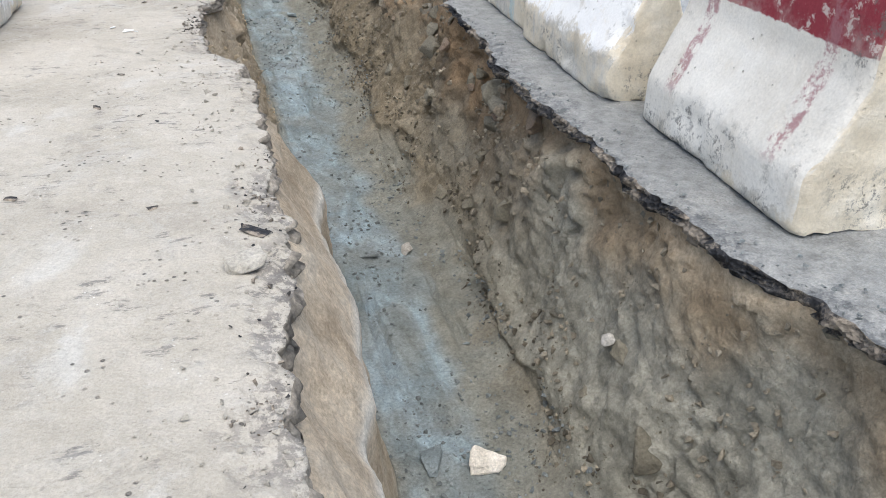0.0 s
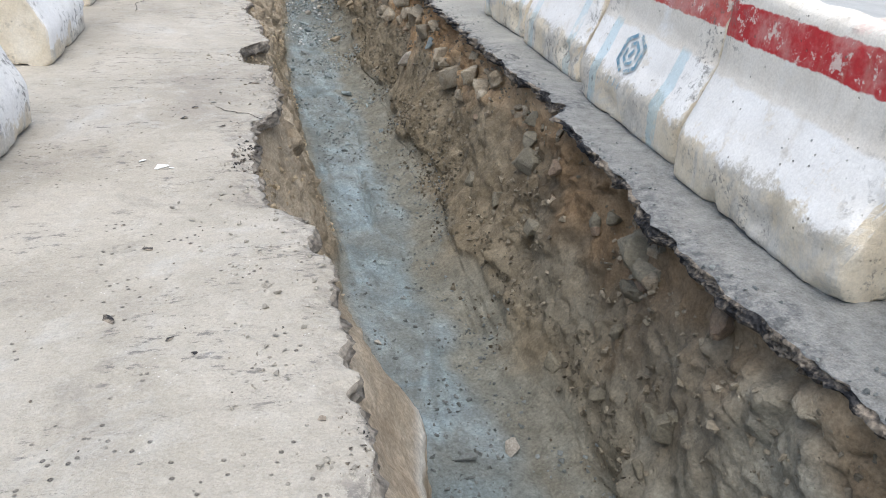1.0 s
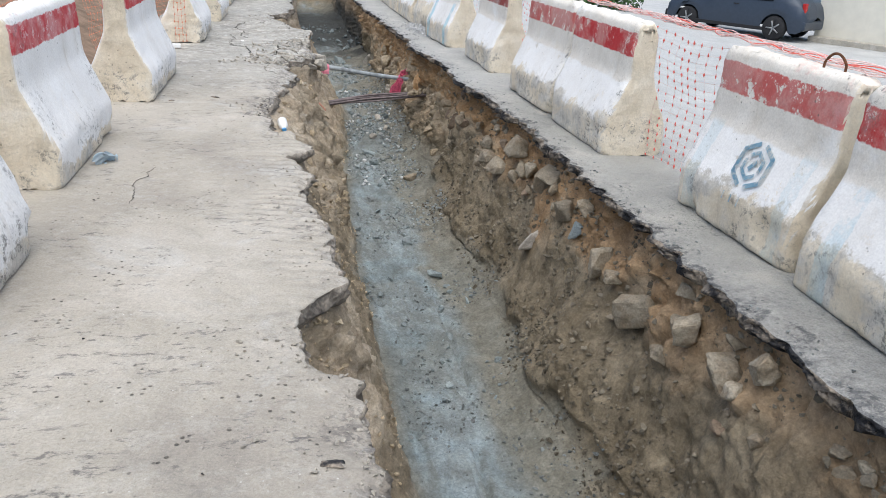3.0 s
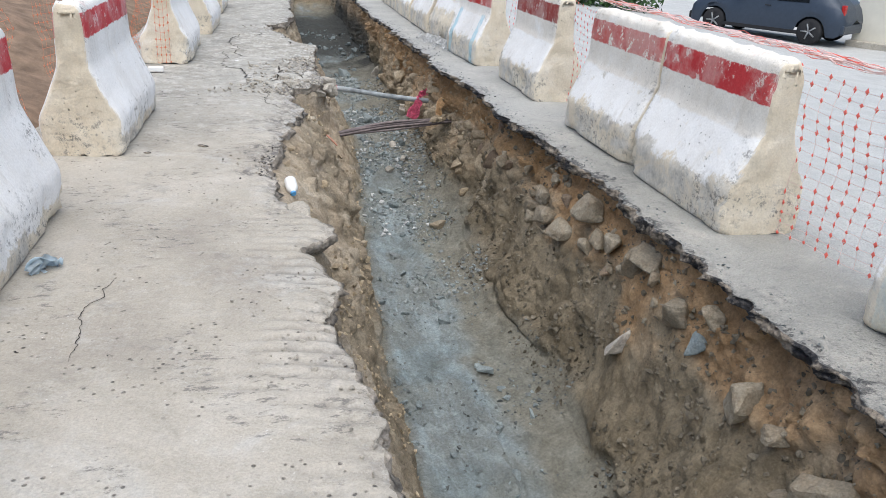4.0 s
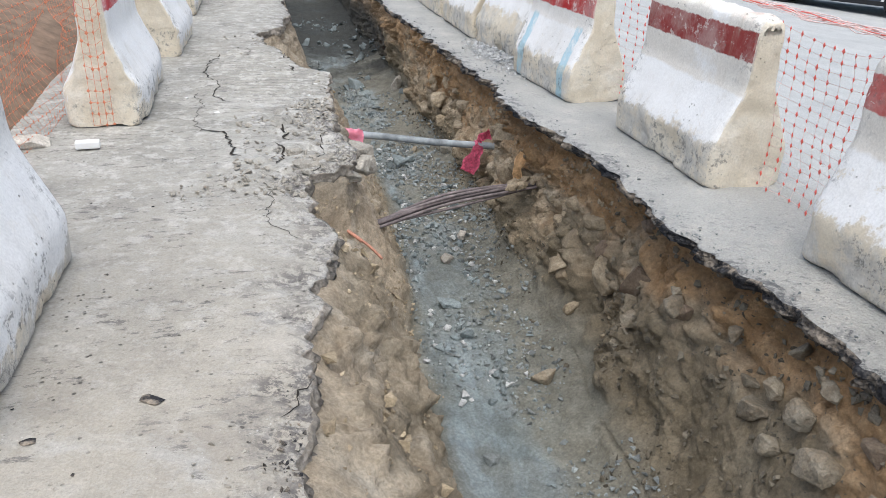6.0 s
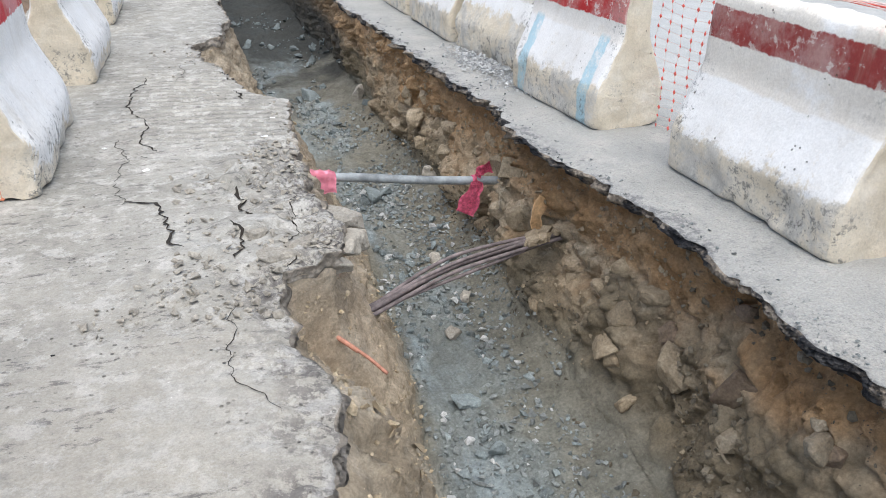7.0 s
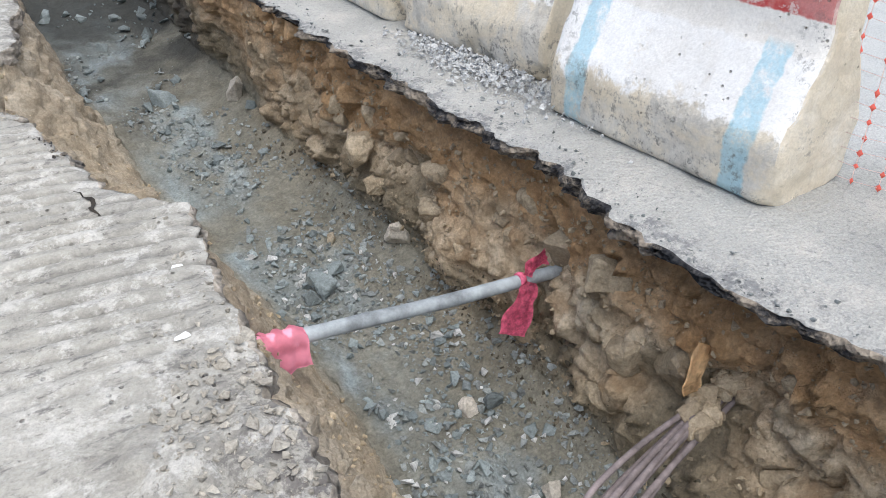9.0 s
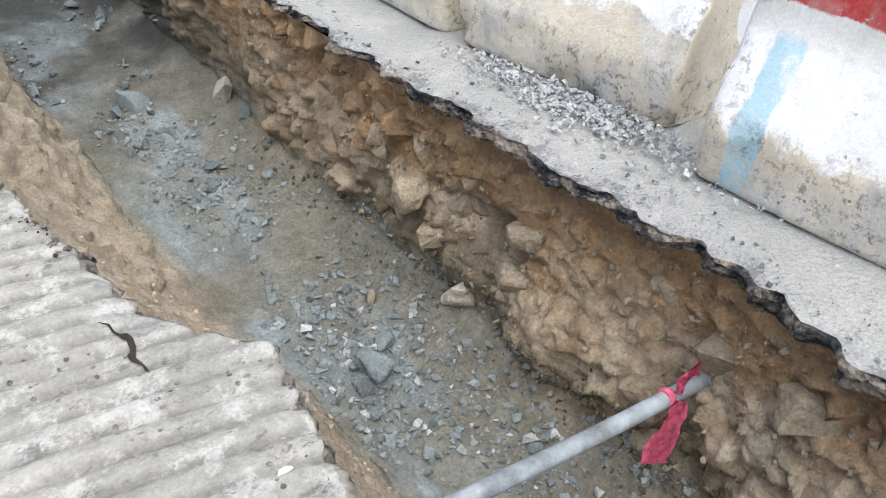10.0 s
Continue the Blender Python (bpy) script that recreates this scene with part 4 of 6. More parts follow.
def hexagon_mark(parent, x0, z0, size, y0):
    """A stencilled mark of bars in a hexagon on the sloping face, with a line of plain strokes below."""

    def bars(name, strokes, label):
        bm = bmesh.new()
        for p, q, w in strokes:
            p, q = Vector(p), Vector(q)
            d = (q - p).normalized()
            n = Vector((-d.y, d.x)) * w / 2
            vs = []
            for u in (p - n, q - n, q + n, p + n):
                h = z0 + u.y * 0.86
                xw = -np.interp(h, [a[1] for a in PROFILE], [a[0] for a in PROFILE]) - 0.012
                vs.append(bm.verts.new((xw, y0 - u.x, h)))
            bm.faces.new(vs)
        bmesh.ops.solidify(bm, geom=bm.faces[:], thickness=0.003)
        part(name, bm, LOGO, parent, label)

    def corner(r, k):
        return Vector((r * math.cos(radians(30 + 60 * k)), r * math.sin(radians(30 + 60 * k))))

    # two nested hexagons of strokes, each open at two opposite corners
    for r, wide, opened in ((size, 0.2, (1, 4)), (size * 0.56, 0.17, (2, 5))):
        for k in range(6):
            a, b = corner(r, k), corner(r, k + 1)
            p, q = a.lerp(b, 0.2 if k in opened else -0.04), a.lerp(b, 0.8 if (k + 1) % 6 in opened else 1.04)
            bars("painted_stroke", [(p.lerp(q, j / 3), p.lerp(q, (j + 1) / 3 + 0.01), size * wide) for j in range(3)], "faded blue stencil stroke")
    bars("painted_stroke", [((-size * 0.12, -size * 0.2), (size * 0.12, size * 0.2), size * 0.2)], "faded blue stencil stroke")
    for j in range(3):
        u = -size * 0.7 + j * size * 0.5
        bars("painted_stroke", [((u, -size * 1.72), (u + size * 0.05, -size * 1.35), size * 0.08)], "faded blue stencil stroke")


def loop_iron(parent, y):
    pts = [(0.02, y - 0.05, 0.97), (0.02, y - 0.055, 1.03), (0.0, y - 0.03, 1.075), (0, y + 0.03, 1.075), (-0.02, y + 0.055, 1.03), (-0.02, y + 0.05, 0.97)]
    part("lifting_loop", tube(curve_points(pts, 6), 0.007, 8), RUST, parent, "bent rusty steel loop")


def barrier(y0, y1, x0, x1, material, label, seed, right=True, mark=0.0, mark_y=0.0, loop=None, chips=1.0, group=""):
    """A barrier whose front foot runs from (x0, y0) to (x1, y1)."""
    length = math.hypot(y1 - y0, x1 - x0)
    turn = math.degrees(math.atan2(x0 - x1, y1 - y0)) + (0 if right else 180)
    off = 0.248 if right else -0.248
    ob = thing("concrete_barrier", label, "barrier", pose((x0 + x1) / 2 + off, (y0 + y1) / 2, -0.003, 0, 0, turn), group)
    part("body", barrier_mesh(seed, length, chips), material, ob)
    if mark:
        hexagon_mark(ob, 0, 0.43, mark, mark_y)
    if loop is not None:
        loop_iron(ob, loop)
    return ob


ROW_R, ROW_L = "barriers along the asphalt", "barriers along the pavement"
barrier(2.21, 3.56, 2.18, 2.235, B_WINE, "white concrete barrier with a wine-red band and smears", 3, group=ROW_R)
barrier(3.78, 5.17, 2.135, 2.18, B_RED, "white concrete barrier with bright red band, chipped foot", 4, group=ROW_R, chips=1.6)
barrier(5.27, 6.74, 2.255, 2.29, B_SMEAR, "white concrete barrier with a pale blue stencil", 5, mark=0.14, mark_y=0.08, group=ROW_R, chips=1.3)
barrier(6.94, 8.27, 2.375, 2.43, B_SMEAR_RED, "white concrete barrier with red band and dirty chipped foot", 6, loop=0.2, group=ROW_R, chips=1.8)
barrier(8.39, 9.58, 2.47, 2.45, B_STENCIL, "stained concrete barrier with a blue hexagon stencil", 7, mark=0.15, mark_y=-0.07, group=ROW_R, loop=-0.3, chips=1.5)
barrier(10.63, 11.95, 2.365, 2.365, B_RED, "white concrete barrier with a worn red band", 8, group=ROW_R, chips=1.4)
barrier(12.02, 13.3, 2.4, 2.37, B_FADED, "white concrete barrier with a half peeled red band", 9, group=ROW_R, chips=1.2)
barrier(14.21, 15.56, 2.395, 2.4, B_DARK, "white concrete barrier with a dark red band, rounded ends", 10, group=ROW_R, chips=1.3)
barrier(16.25, 17.5, 2.3, 2.21, B_BLUE, "white concrete barrier with red band and light blue bars", 11, group=ROW_R, chips=0.8)
barrier(17.76, 19.06, 2.37, 2.25, B_BARE, "rough grey concrete barrier with little paint", 12, group=ROW_R, chips=2.0)
barrier(19.14, 20.5, 2.24, 2.22, B_FADED, "dusty white concrete barrier with a faded band", 13, group=ROW_R)
for k in range(5):
    barrier(20.65 + 1.5 * k, 22.0 + 1.5 * k, 2.22, 2.2, (B_RED, B_FADED, B_DARK)[k % 3], "white concrete barrier with a red band in the row", 14 + k, group=ROW_R)
barrier(4.95, 6.42, -1.28, -1.18, B_LEFT, "clean white concrete barrier beside the pavement", 21, False, group=ROW_L)
barrier(7.7, 9.02, -1.3, -1.24, B_LEFT, "white concrete barrier with beige bare end", 22, False, group=ROW_L)
barrier(9.88, 11.36, -1.33, -1.29, B_LEFT, "white concrete barrier with red band, bare end stained", 23, False, group=ROW_L)
barrier(12.38, 13.88, -1.14, -1.1, B_LEFT, "white concrete barrier with pink-red band, bare end", 24, False, group=ROW_L)
barrier(16.05, 17.45, -1.0, -0.98, B_LEFT, "white concrete barrier with orange net strands over its end", 25, False, group=ROW_L)
barrier(18.4, 19.75, -0.9, -0.85, B_LEFT, "rounded white concrete barrier beside the pavement", 26, False, group=ROW_L)
barrier(20.9, 22.3, -0.88, -0.85, B_LEFT, "white concrete barrier far down the row", 27, False, group=ROW_L)
barrier(23.3, 24.7, -0.85, -0.82, B_LEFT, "white concrete barrier far down the row", 28, False, group=ROW_L)


# ---- cracks in the pavement ----
# Dark ribbons on the slab; their colour stands in for shade inside the gaps.
CRACK = make_plain("crack_gap_shade", (0.035, 0.03, 0.025), 0.95, vary=0.5, scale=40)
MORE_CRACKS = (((-0.3, 18.35), (-0.22, 18.6), (-0.26, 18.9)), ((-0.05, 13.9), (-0.2, 14.2), (-0.14, 14.6)), ((-0.6, 15.8), (-0.66, 16.1), (-0.6, 16.5), (-0.68, 16.9)))
rng = random.Random(31)
for k, line in enumerate(CRACKS + MORE_CRACKS):
    pts = []
    for (ax, ay), (bx, by) in zip(line, line[1:]):
        n = max(2, int(math.hypot(bx - ax, by - ay) / 0.022))
        for i in range(n):
            t = i / n
            w = 0.05 * math.sin(math.pi * t)
            x, y = ax + (bx - ax) * t, ay + (by - ay) * t
            pts.append((x + w * float(fbm(x * 7, y * 7, k, 3, 171)) + 0.016 * float(fbm(x * 23, y * 23, k, 2, 173)) + rng.uniform(-0.003, 0.003), y + 0.012 * float(fbm(x * 23, y * 23, k + 9, 2, 177))))
    pts.append(line[-1])
    bm = bmesh.new()
    rows = []
    wide = (0.006, 0.009, 0.012, 0.012, 0.008, 0.004, 0.004, 0.002, 0.003)[k] if k < 9 else 0.002
    for i, (x, y) in enumerate(pts):
        a, b = Vector(pts[max(i - 1, 0)]), Vector(pts[min(i + 1, len(pts) - 1)])
        d = (b - a).normalized() if (b - a).length > 1e-6 else Vector((0, 1))
        w = wide * (0.25 + rng.random()) * min(1, i / 3 + 0.1, (len(pts) - 1 - i) / 3 + 0.1)
        row = []
        for q in (-1, 0, 1):
            px, py = x - d.y * w * q, y + d.x * w * q
            d0 = float(left_edge(np.array(py))) - px
            z = float(slab_height(np.array([px]), np.array([py]), np.array([d0]))[0][0])
            row.append(bm.verts.new((px, py, z + (0.006 if q else 0.004))))
        rows.append(row)
    for u, v in zip(rows, rows[1:]):
        for j in (0, 1):
            bm.faces.new((u[j], u[j + 1], v[j + 1], v[j]))
    tagged(part("crack", bm, CRACK, pavement), kind="structure")

# ---- stones ----
def on_trench(y, s):
    """A place on the dug surface and the way out of it."""
    e = 0.03
    p = [np.array([float(v) for v in trench_surface(np.array(a), np.array(b))[:3]]) for a, b in ((y, s), (y + e, s), (y, s + e))]
    n = Vector(p[2] - p[0]).cross(Vector(p[1] - p[0]))
    n.normalize()
    return Vector(p[0]), n if n.z > 0 or (s < 1 and n.x > 0) or (s > 2 and n.x < 0) else -n


def wall_s(y, z):
    zf = float(floor_z(y))
    return 2 + (z - zf) / (-0.06 - zf)


def rock(place, normal, size, material, seed, label, group="", sink=0.3, name="rock"):
    me = bpy.data.meshes.new(name)
    bm = worn_stone(seed, size, 14 + seed % 7, 0.88)
    bm.to_mesh(me)
    bm.free()
    me.materials.append(material)
    ob = new(name, me)
    r = random.Random(seed)
    q = Matrix.Rotation(r.uniform(-0.5, 0.5), 4, "X") @ Matrix.Rotation(r.uniform(-0.5, 0.5), 4, "Y") @ Matrix.Rotation(r.uniform(-0.6, 0.6), 4, "Z")
    lift = (0.5 - sink) * min(size)
    ob.matrix_basis = Matrix.Translation(place + normal * lift) @ q
    return tagged(ob, label, "rock", group)


WALL_ROCKS, FLOOR_ROCKS = "rocks in the trench side", "rocks on the trench floor"
DUSTY, BLUISH, PALE, RUDDY = "dusty brown angular rock stuck in the soil", "blue-grey angular rock in the trench", "pale whitish rock in the trench", "reddish angular rock in the trench side"
UPPER_ROCKS = ((12.94, -0.64, 0.24, 0.17), (12.83, -0.5, 0.13, 0.13), (12.59, -0.48, 0.15, 0.15), (12.38, -0.54, 0.24, 0.19), (12.02, -0.6, 0.25, 0.22), (11.81, -0.33, 0.32, 0.24),
               (11.7, -0.53, 0.13, 0.17), (11.57, -0.45, 0.15, 0.17), (11.32, -0.4, 0.27, 0.19), (11.01, -0.36, 0.22, 0.3), (10.85, -0.25, 0.26, 0.23), (12.81, -0.3, 0.13, 0.13),
               (12.53, -0.29, 0.12, 0.1), (13.22, -0.41, 0.13, 0.12), (13.61, -0.5, 0.15, 0.14), (10.69, -0.34, 0.09, 0.11), (12.65, -0.68, 0.14, 0.14), (11.48, -0.33, 0.13, 0.12))
NEAR_ROCKS = ((8.96, -0.5, 0.35, 0.24), (8.47, -0.38, 0.18, 0.22), (8.03, -0.39, 0.23, 0.24), (7.79, -0.24, 0.14, 0.19), (9.69, -0.44, 0.23, 0.26), (9.35, -0.49, 0.13, 0.13), (6.84, -0.41, 0.17, 0.15),
              (6.75, -0.55, 0.34, 0.2), (6.89, -0.94, 0.11, 0.16), (6.91, -0.26, 0.12, 0.14), (4.87, -0.33, 0.3, 0.22), (6.05, -0.8, 0.17, 0.12), (4.7, -0.37, 0.22, 0.15), (4.8, -0.8, 0.09, 0.11),
              (5.28, -0.3, 0.15, 0.12), (9.2, -0.66, 0.12, 0.1), (8.6, -0.6, 0.14, 0.11), (10.4, -0.38, 0.2, 0.22), (10.05, -0.3, 0.16, 0.16))
LOOSE_ROCKS = ((10.15, -0.46, (0.1, 0.12, 0.22), BLUE_ROCK, BLUISH), (10.81, -0.82, (0.16, 0.26, 0.24), PALE_ROCK, PALE), (12.24, -0.37, (0.1, 0.13, 0.12), RED_ROCK, RUDDY), (14.23, -0.65, (0.14, 0.18, 0.26), RED_ROCK, RUDDY),
               (4.02, -0.17, (0.14, 0.16, 0.18), RED_ROCK, RUDDY), (2.62, -0.78, (0.07, 0.08, 0.08), PALE_ROCK, PALE), (14.85, -0.72, (0.16, 0.16, 0.28), RED_ROCK, RUDDY), (14.1, -0.84, (0.14, 0.16, 0.16), ROCK, DUSTY))
for k, (y, z, wide, high) in enumerate(UPPER_ROCKS + NEAR_ROCKS):
    p, n = on_trench(y, wall_s(y, z))
    if y > 7.5:
        rock(p, n, (min(wide, high) * 0.9, wide, high * 0.95), ROCK, 200 + k, DUSTY, WALL_ROCKS, 0.18)
    else:
        rock(p, n, (min(wide, high) * 0.95, wide * 1.1, high), DAMP, 200 + k, "grey-brown earthy rock bedded in the soil", WALL_ROCKS, 0.38)
for k, (y, z, size, m, lab) in enumerate(LOOSE_ROCKS):
    p, n = on_trench(y, wall_s(y, z))
    rock(p, n, size, m, 260 + k, lab, WALL_ROCKS, 0.3)
rr = random.Random(7)
for k in range(46):
    y = rr.choice((rr.uniform(10.8, 14.4), rr.uniform(7.6, 11.5), rr.uniform(4.4, 7.6)))
    p, n = on_trench(y, wall_s(y, rr.uniform(-0.6, -0.2)))
    a = rr.uniform(0.05, 0.12)
    m, lab = rr.choice(((ROCK, DUSTY), (ROCK, DUSTY), (ROCK, DUSTY), (RED_ROCK, RUDDY)))
    rock(p, n, (a * rr.uniform(0.7, 1.1), a * rr.uniform(0.9, 1.4), a * rr.uniform(0.8, 1.2)), m, 300 + k, lab, WALL_ROCKS, 0.4)
for k in range(30):
    y = rr.uniform(14.8, 19.6)
    p, n = on_trench(y, rr.uniform(2.08, 2.75))
    a = rr.uniform(0.08, 0.24)
    rock(p, n, (a * rr.uniform(0.7, 1.1), a * rr.uniform(0.8, 1.3), a), CLOD, 400 + k, "brown clod of dry earth in the trench side", "clods in the trench side", 0.62, "earth_clod")
for k in range(14):
    p, n = on_trench(rr.uniform(1.8, 7.6), rr.uniform(2.1, 2.85))
    a = rr.uniform(0.09, 0.22)
    rock(p, n, (a * rr.uniform(0.7, 1.0), a * rr.uniform(0.9, 1.4), a), DAMP, 900 + k, "grey-brown lump of damp earth in the side", "clods in the trench side", 0.66, "earth_clod")
for k, (y, q, a) in enumerate(((16.23, 2.54, 0.36), (16.43, 2.44, 0.26), (16.51, 2.2, 0.24), (17.2, 2.3, 0.26), (17.99, 2.58, 0.22), (18.0, 2.34, 0.26), (18.62, 2.3, 0.24), (18.91, 2.2, 0.18), (16.62, 2.72, 0.24), (15.73, 2.36, 0.16), (17.3, 2.7, 0.2), (15.2, 2.4, 0.3), (15.0, 2.6, 0.26), (14.7, 2.4, 0.3))):
    p, n = on_trench(y, q)
    rock(p, n, (a * 0.8, a, a * 0.8), CLOD, 800 + k, "large brown lump of dry earth in the side", "clods in the trench side", 0.52, "earth_clod")
for k, (x, y, size, m, lab) in enumerate((
        (1.23, 4.76, (0.1, 0.13, 0.08), PALE_ROCK, PALE), (1.17, 2.62, (0.2, 0.13, 0.1), PALE_ROCK, PALE), (0.86, 2.72, (0.13, 0.2, 0.05), BLUE_ROCK, BLUISH), (0.98, 4.75, (0.16, 0.06, 0.04), GRAVEL, BLUISH),
        (0.72, 5.9, (0.05, 0.06, 0.04), PALE_ROCK, PALE), (1.0, 7.02, (0.16, 0.07, 0.05), BLUE_ROCK, BLUISH), (1.5, 14.32, (0.2, 0.14, 0.12), ROCK, "dusty grey-brown rock on the trench floor"), (0.96, 13.68, (0.15, 0.12, 0.08), GRAVEL, BLUISH),
        (1.12, 15.35, (0.22, 0.17, 0.08), BLUE_ROCK, BLUISH), (1.43, 17.0, (0.15, 0.11, 0.1), PALE_ROCK, PALE), (1.22, 18.29, (0.17, 0.26, 0.18), BLUE_ROCK, BLUISH), (1.12, 18.2, (0.12, 0.13, 0.1), BLUE_ROCK, BLUISH),
        (1.36, 18.4, (0.12, 0.13, 0.09), BLUE_ROCK, BLUISH), (1.5, 18.75, (0.1, 0.1, 0.09), ROCK, "dusty grey-brown rock on the trench floor"), (1.78, 18.35, (0.27, 0.2, 0.22), PALE_ROCK, "large pale rock at the foot of the side"),
        (1.15, 21.4, (0.3, 0.24, 0.2), BLUE_ROCK, BLUISH), (1.7, 21.05, (0.17, 0.17, 0.3), PALE_ROCK, PALE), (1.2, 12.35, (0.2, 0.12, 0.07), BLUE_ROCK, BLUISH), (1.55, 16.95, (0.12, 0.1, 0.12), BLUE_ROCK, BLUISH),
        (1.52, 16.4, (0.1, 0.13, 0.1), PALE_ROCK, PALE), (1.25, 16.0, (0.12, 0.1, 0.08), PALE_ROCK, PALE), (1.3, 11.6, (0.14, 0.1, 0.08), BLUE_ROCK, BLUISH), (1.15, 14.9, (0.12, 0.1, 0.09), BLUE_ROCK, BLUISH))):
    tl, tr = float(toe_left(y)), float(toe_right(y))
    p, n = on_trench(y, 1 + (x - tl) / (tr - tl))
    rock(p, n, size, m, 500 + k, lab, FLOOR_ROCKS, 0.2)


def scatter(name, label, count, where, sizes, material, seed, flat=0.75, slim=1.0):
    """Many small stones in one mesh. where(rng, n) gives places and ways out of the ground."""
    rng = np.random.RandomState(seed)
    shapes = []
    for k in range(10):
        bm = hull_stone(1000 + seed * 20 + k, (1, 1, 1), 9, 0.5)
        bmesh.ops.triangulate(bm, faces=bm.faces)
        bm.verts.index_update()
        shapes.append((np.array([v.co[:] for v in bm.verts]), np.array([[v.index for v in f.verts] for f in bm.faces])))
        bm.free()
    pos, nor = where(rng, count)
    verts, faces, base = [], [], 0
    for i in range(len(pos)):
        v, f = shapes[i % 10]
        a = sizes[0] * (sizes[1] / sizes[0]) ** (rng.rand() ** 2.2)
        q = np.array(Euler((rng.uniform(0, 6), rng.uniform(0, 6), rng.uniform(0, 6))).to_matrix())
        w = (v * np.array([a, a * rng.uniform(0.6, 1.0) * slim, a * rng.uniform(0.5, 1.0)])) @ q.T
        w[:, 2] *= flat
        verts.append(w + pos[i] + nor[i] * a * 0.2)
        faces.append(f + base)
        base += len(v)
    me = mesh_of(name, np.concatenate(verts), np.concatenate(faces), material, smooth=False)
    return tagged(new(name, me), label, "gravel", kind="stuff")


def in_trench(ylo, yhi, slo, shi, power=1.0):
    def where(rng, n):
        y, s = rng.uniform(ylo, yhi, n), slo + (shi - slo) * rng.rand(n) ** power
        keep = step(-0.6, 0.5, fbm(y * 1.6, s * 3.0, 0, 3, 131)) > rng.rand(n) * 0.9
        y, s = y[keep], s[keep]
        x, yv, z, _ = trench_surface(y, s)
        nx = np.where(s < 0.97, 0.6, np.where(s > 2.03, -0.7, 0.0))
        return np.stack([x, yv, z], -1), np.stack([nx, 0 * nx, np.full_like(nx, 0.8)], -1)
    return where


def on_slab(ylo, yhi, dlo, dhi, power=1.0):
    def where(rng, n):
        y, d = rng.uniform(ylo, yhi, n), dlo + (dhi - dlo) * rng.rand(n) ** power
        keep = step(-0.5, 0.6, fbm(y * 1.3, d * 2.0, 0, 3, 137)) > rng.rand(n)
        y, d = y[keep], d[keep]
        x = left_edge(y) - d
        z = slab_height(x, y, d)[0]
        return np.stack([x, y, z], -1), np.tile([0, 0, 1.0], (len(y), 1))
    return where


def on_road(ylo, yhi, dlo, dhi):
    def where(rng, n):
        y, d = rng.uniform(ylo, yhi, n), dlo + (dhi - dlo) * rng.rand(n) ** 1.6
        return np.stack([right_edge(y) + d, y, 0 * y + 0.0], -1), np.tile([0, 0, 1.0], (n, 1))
    return where


scatter("floor_gravel", "loose blue-grey gravel on the trench floor", 11000, in_trench(12.5, 23, 1.0, 2.08), (0.01, 0.075), GRAVEL, 1)
scatter("floor_gravel", "sparse fine gravel on the silt floor", 8000, in_trench(1.8, 12.5, 1.0, 2.1), (0.007, 0.05), GRAVEL, 2)
scatter("blue_gravel", "blue broken stone on the trench floor", 1100, in_trench(9.5, 20.5, 1.02, 1.85), (0.022, 0.11), BLUE_ROCK, 3)
scatter("wet_stones", "pale stones lying in the dark far end of the trench", 700, in_trench(20.0, 27.5, 1.0, 2.1), (0.03, 0.2), BLUE_ROCK, 23)
scatter("blue_gravel", "heap of blue broken stone under the pipe", 420, in_trench(15.6, 18.9, 1.0, 1.7), (0.03, 0.1), BLUE_ROCK, 15)
scatter("soil_crumbs", "crumbled earth and small stones on the trench side", 2600, in_trench(1.5, 7.3, 2.0, 2.97), (0.009, 0.07), CRUMBS, 4, 0.9)
scatter("soil_crumbs", "crumbled earth and small stones on the trench side", 6500, in_trench(7.3, 14.8, 2.0, 2.97), (0.009, 0.07), CRUMBS, 16, 0.9)
scatter("soil_crumbs", "crumbled earth lying along the foot of the side", 5000, in_trench(1.5, 20.5, 1.85, 2.25), (0.01, 0.06), CRUMBS, 5, 0.9)
scatter("soil_crumbs", "crumbled sandy earth on the trench side", 8000, in_trench(4.6, 20.0, 0.03, 1.0), (0.007, 0.05), SANDY, 6, 0.9)
scatter("soil_crumbs", "dry tan earth crumbs on the trench side", 6500, in_trench(14.3, 20.5, 2.0, 2.97), (0.008, 0.055), CLOD, 14, 0.9)
scatter("pavement_grit", "dark grit and chips on the pavement", 1200, on_slab(1.2, 19, 0.02, 1.6, 1.3), (0.004, 0.024), ASPHALT_SIDE, 7, 0.5)
scatter("pavement_rubble", "broken concrete crumbs along the pavement edge", 5000, on_slab(1.2, 19.5, 0.0, 0.45, 1.7), (0.005, 0.04), CHUNK, 8, 0.6)
scatter("pavement_rubble", "broken concrete rubble on the cracked pavement corner", 2200, on_slab(14.5, 16.6, 0.0, 0.75, 1.2), (0.01, 0.07), CHUNK, 9, 0.6)
scatter("notch_rubble", "tan rubble fallen into the broken edge notch", 700, in_trench(5.0, 6.5, 0.02, 0.7), (0.015, 0.09), SANDY, 17, 0.9)
scatter("notch_rubble", "tan rubble fallen into the broken edge notch", 300, in_trench(7.65, 8.4, 0.02, 0.6), (0.012, 0.07), SANDY, 18, 0.9)
scatter("notch_rubble", "tan crumbled soil on the bench below the edge", 600, in_trench(11.2, 14.8, 0.02, 0.75), (0.012, 0.11), SANDY, 19, 0.8)
scatter("edge_rubble", "black broken asphalt bits at a pavement corner", 120, on_slab(18.25, 18.6, 0.0, 0.07, 1.2), (0.01, 0.04), ASPHALT_SIDE, 21, 0.7)
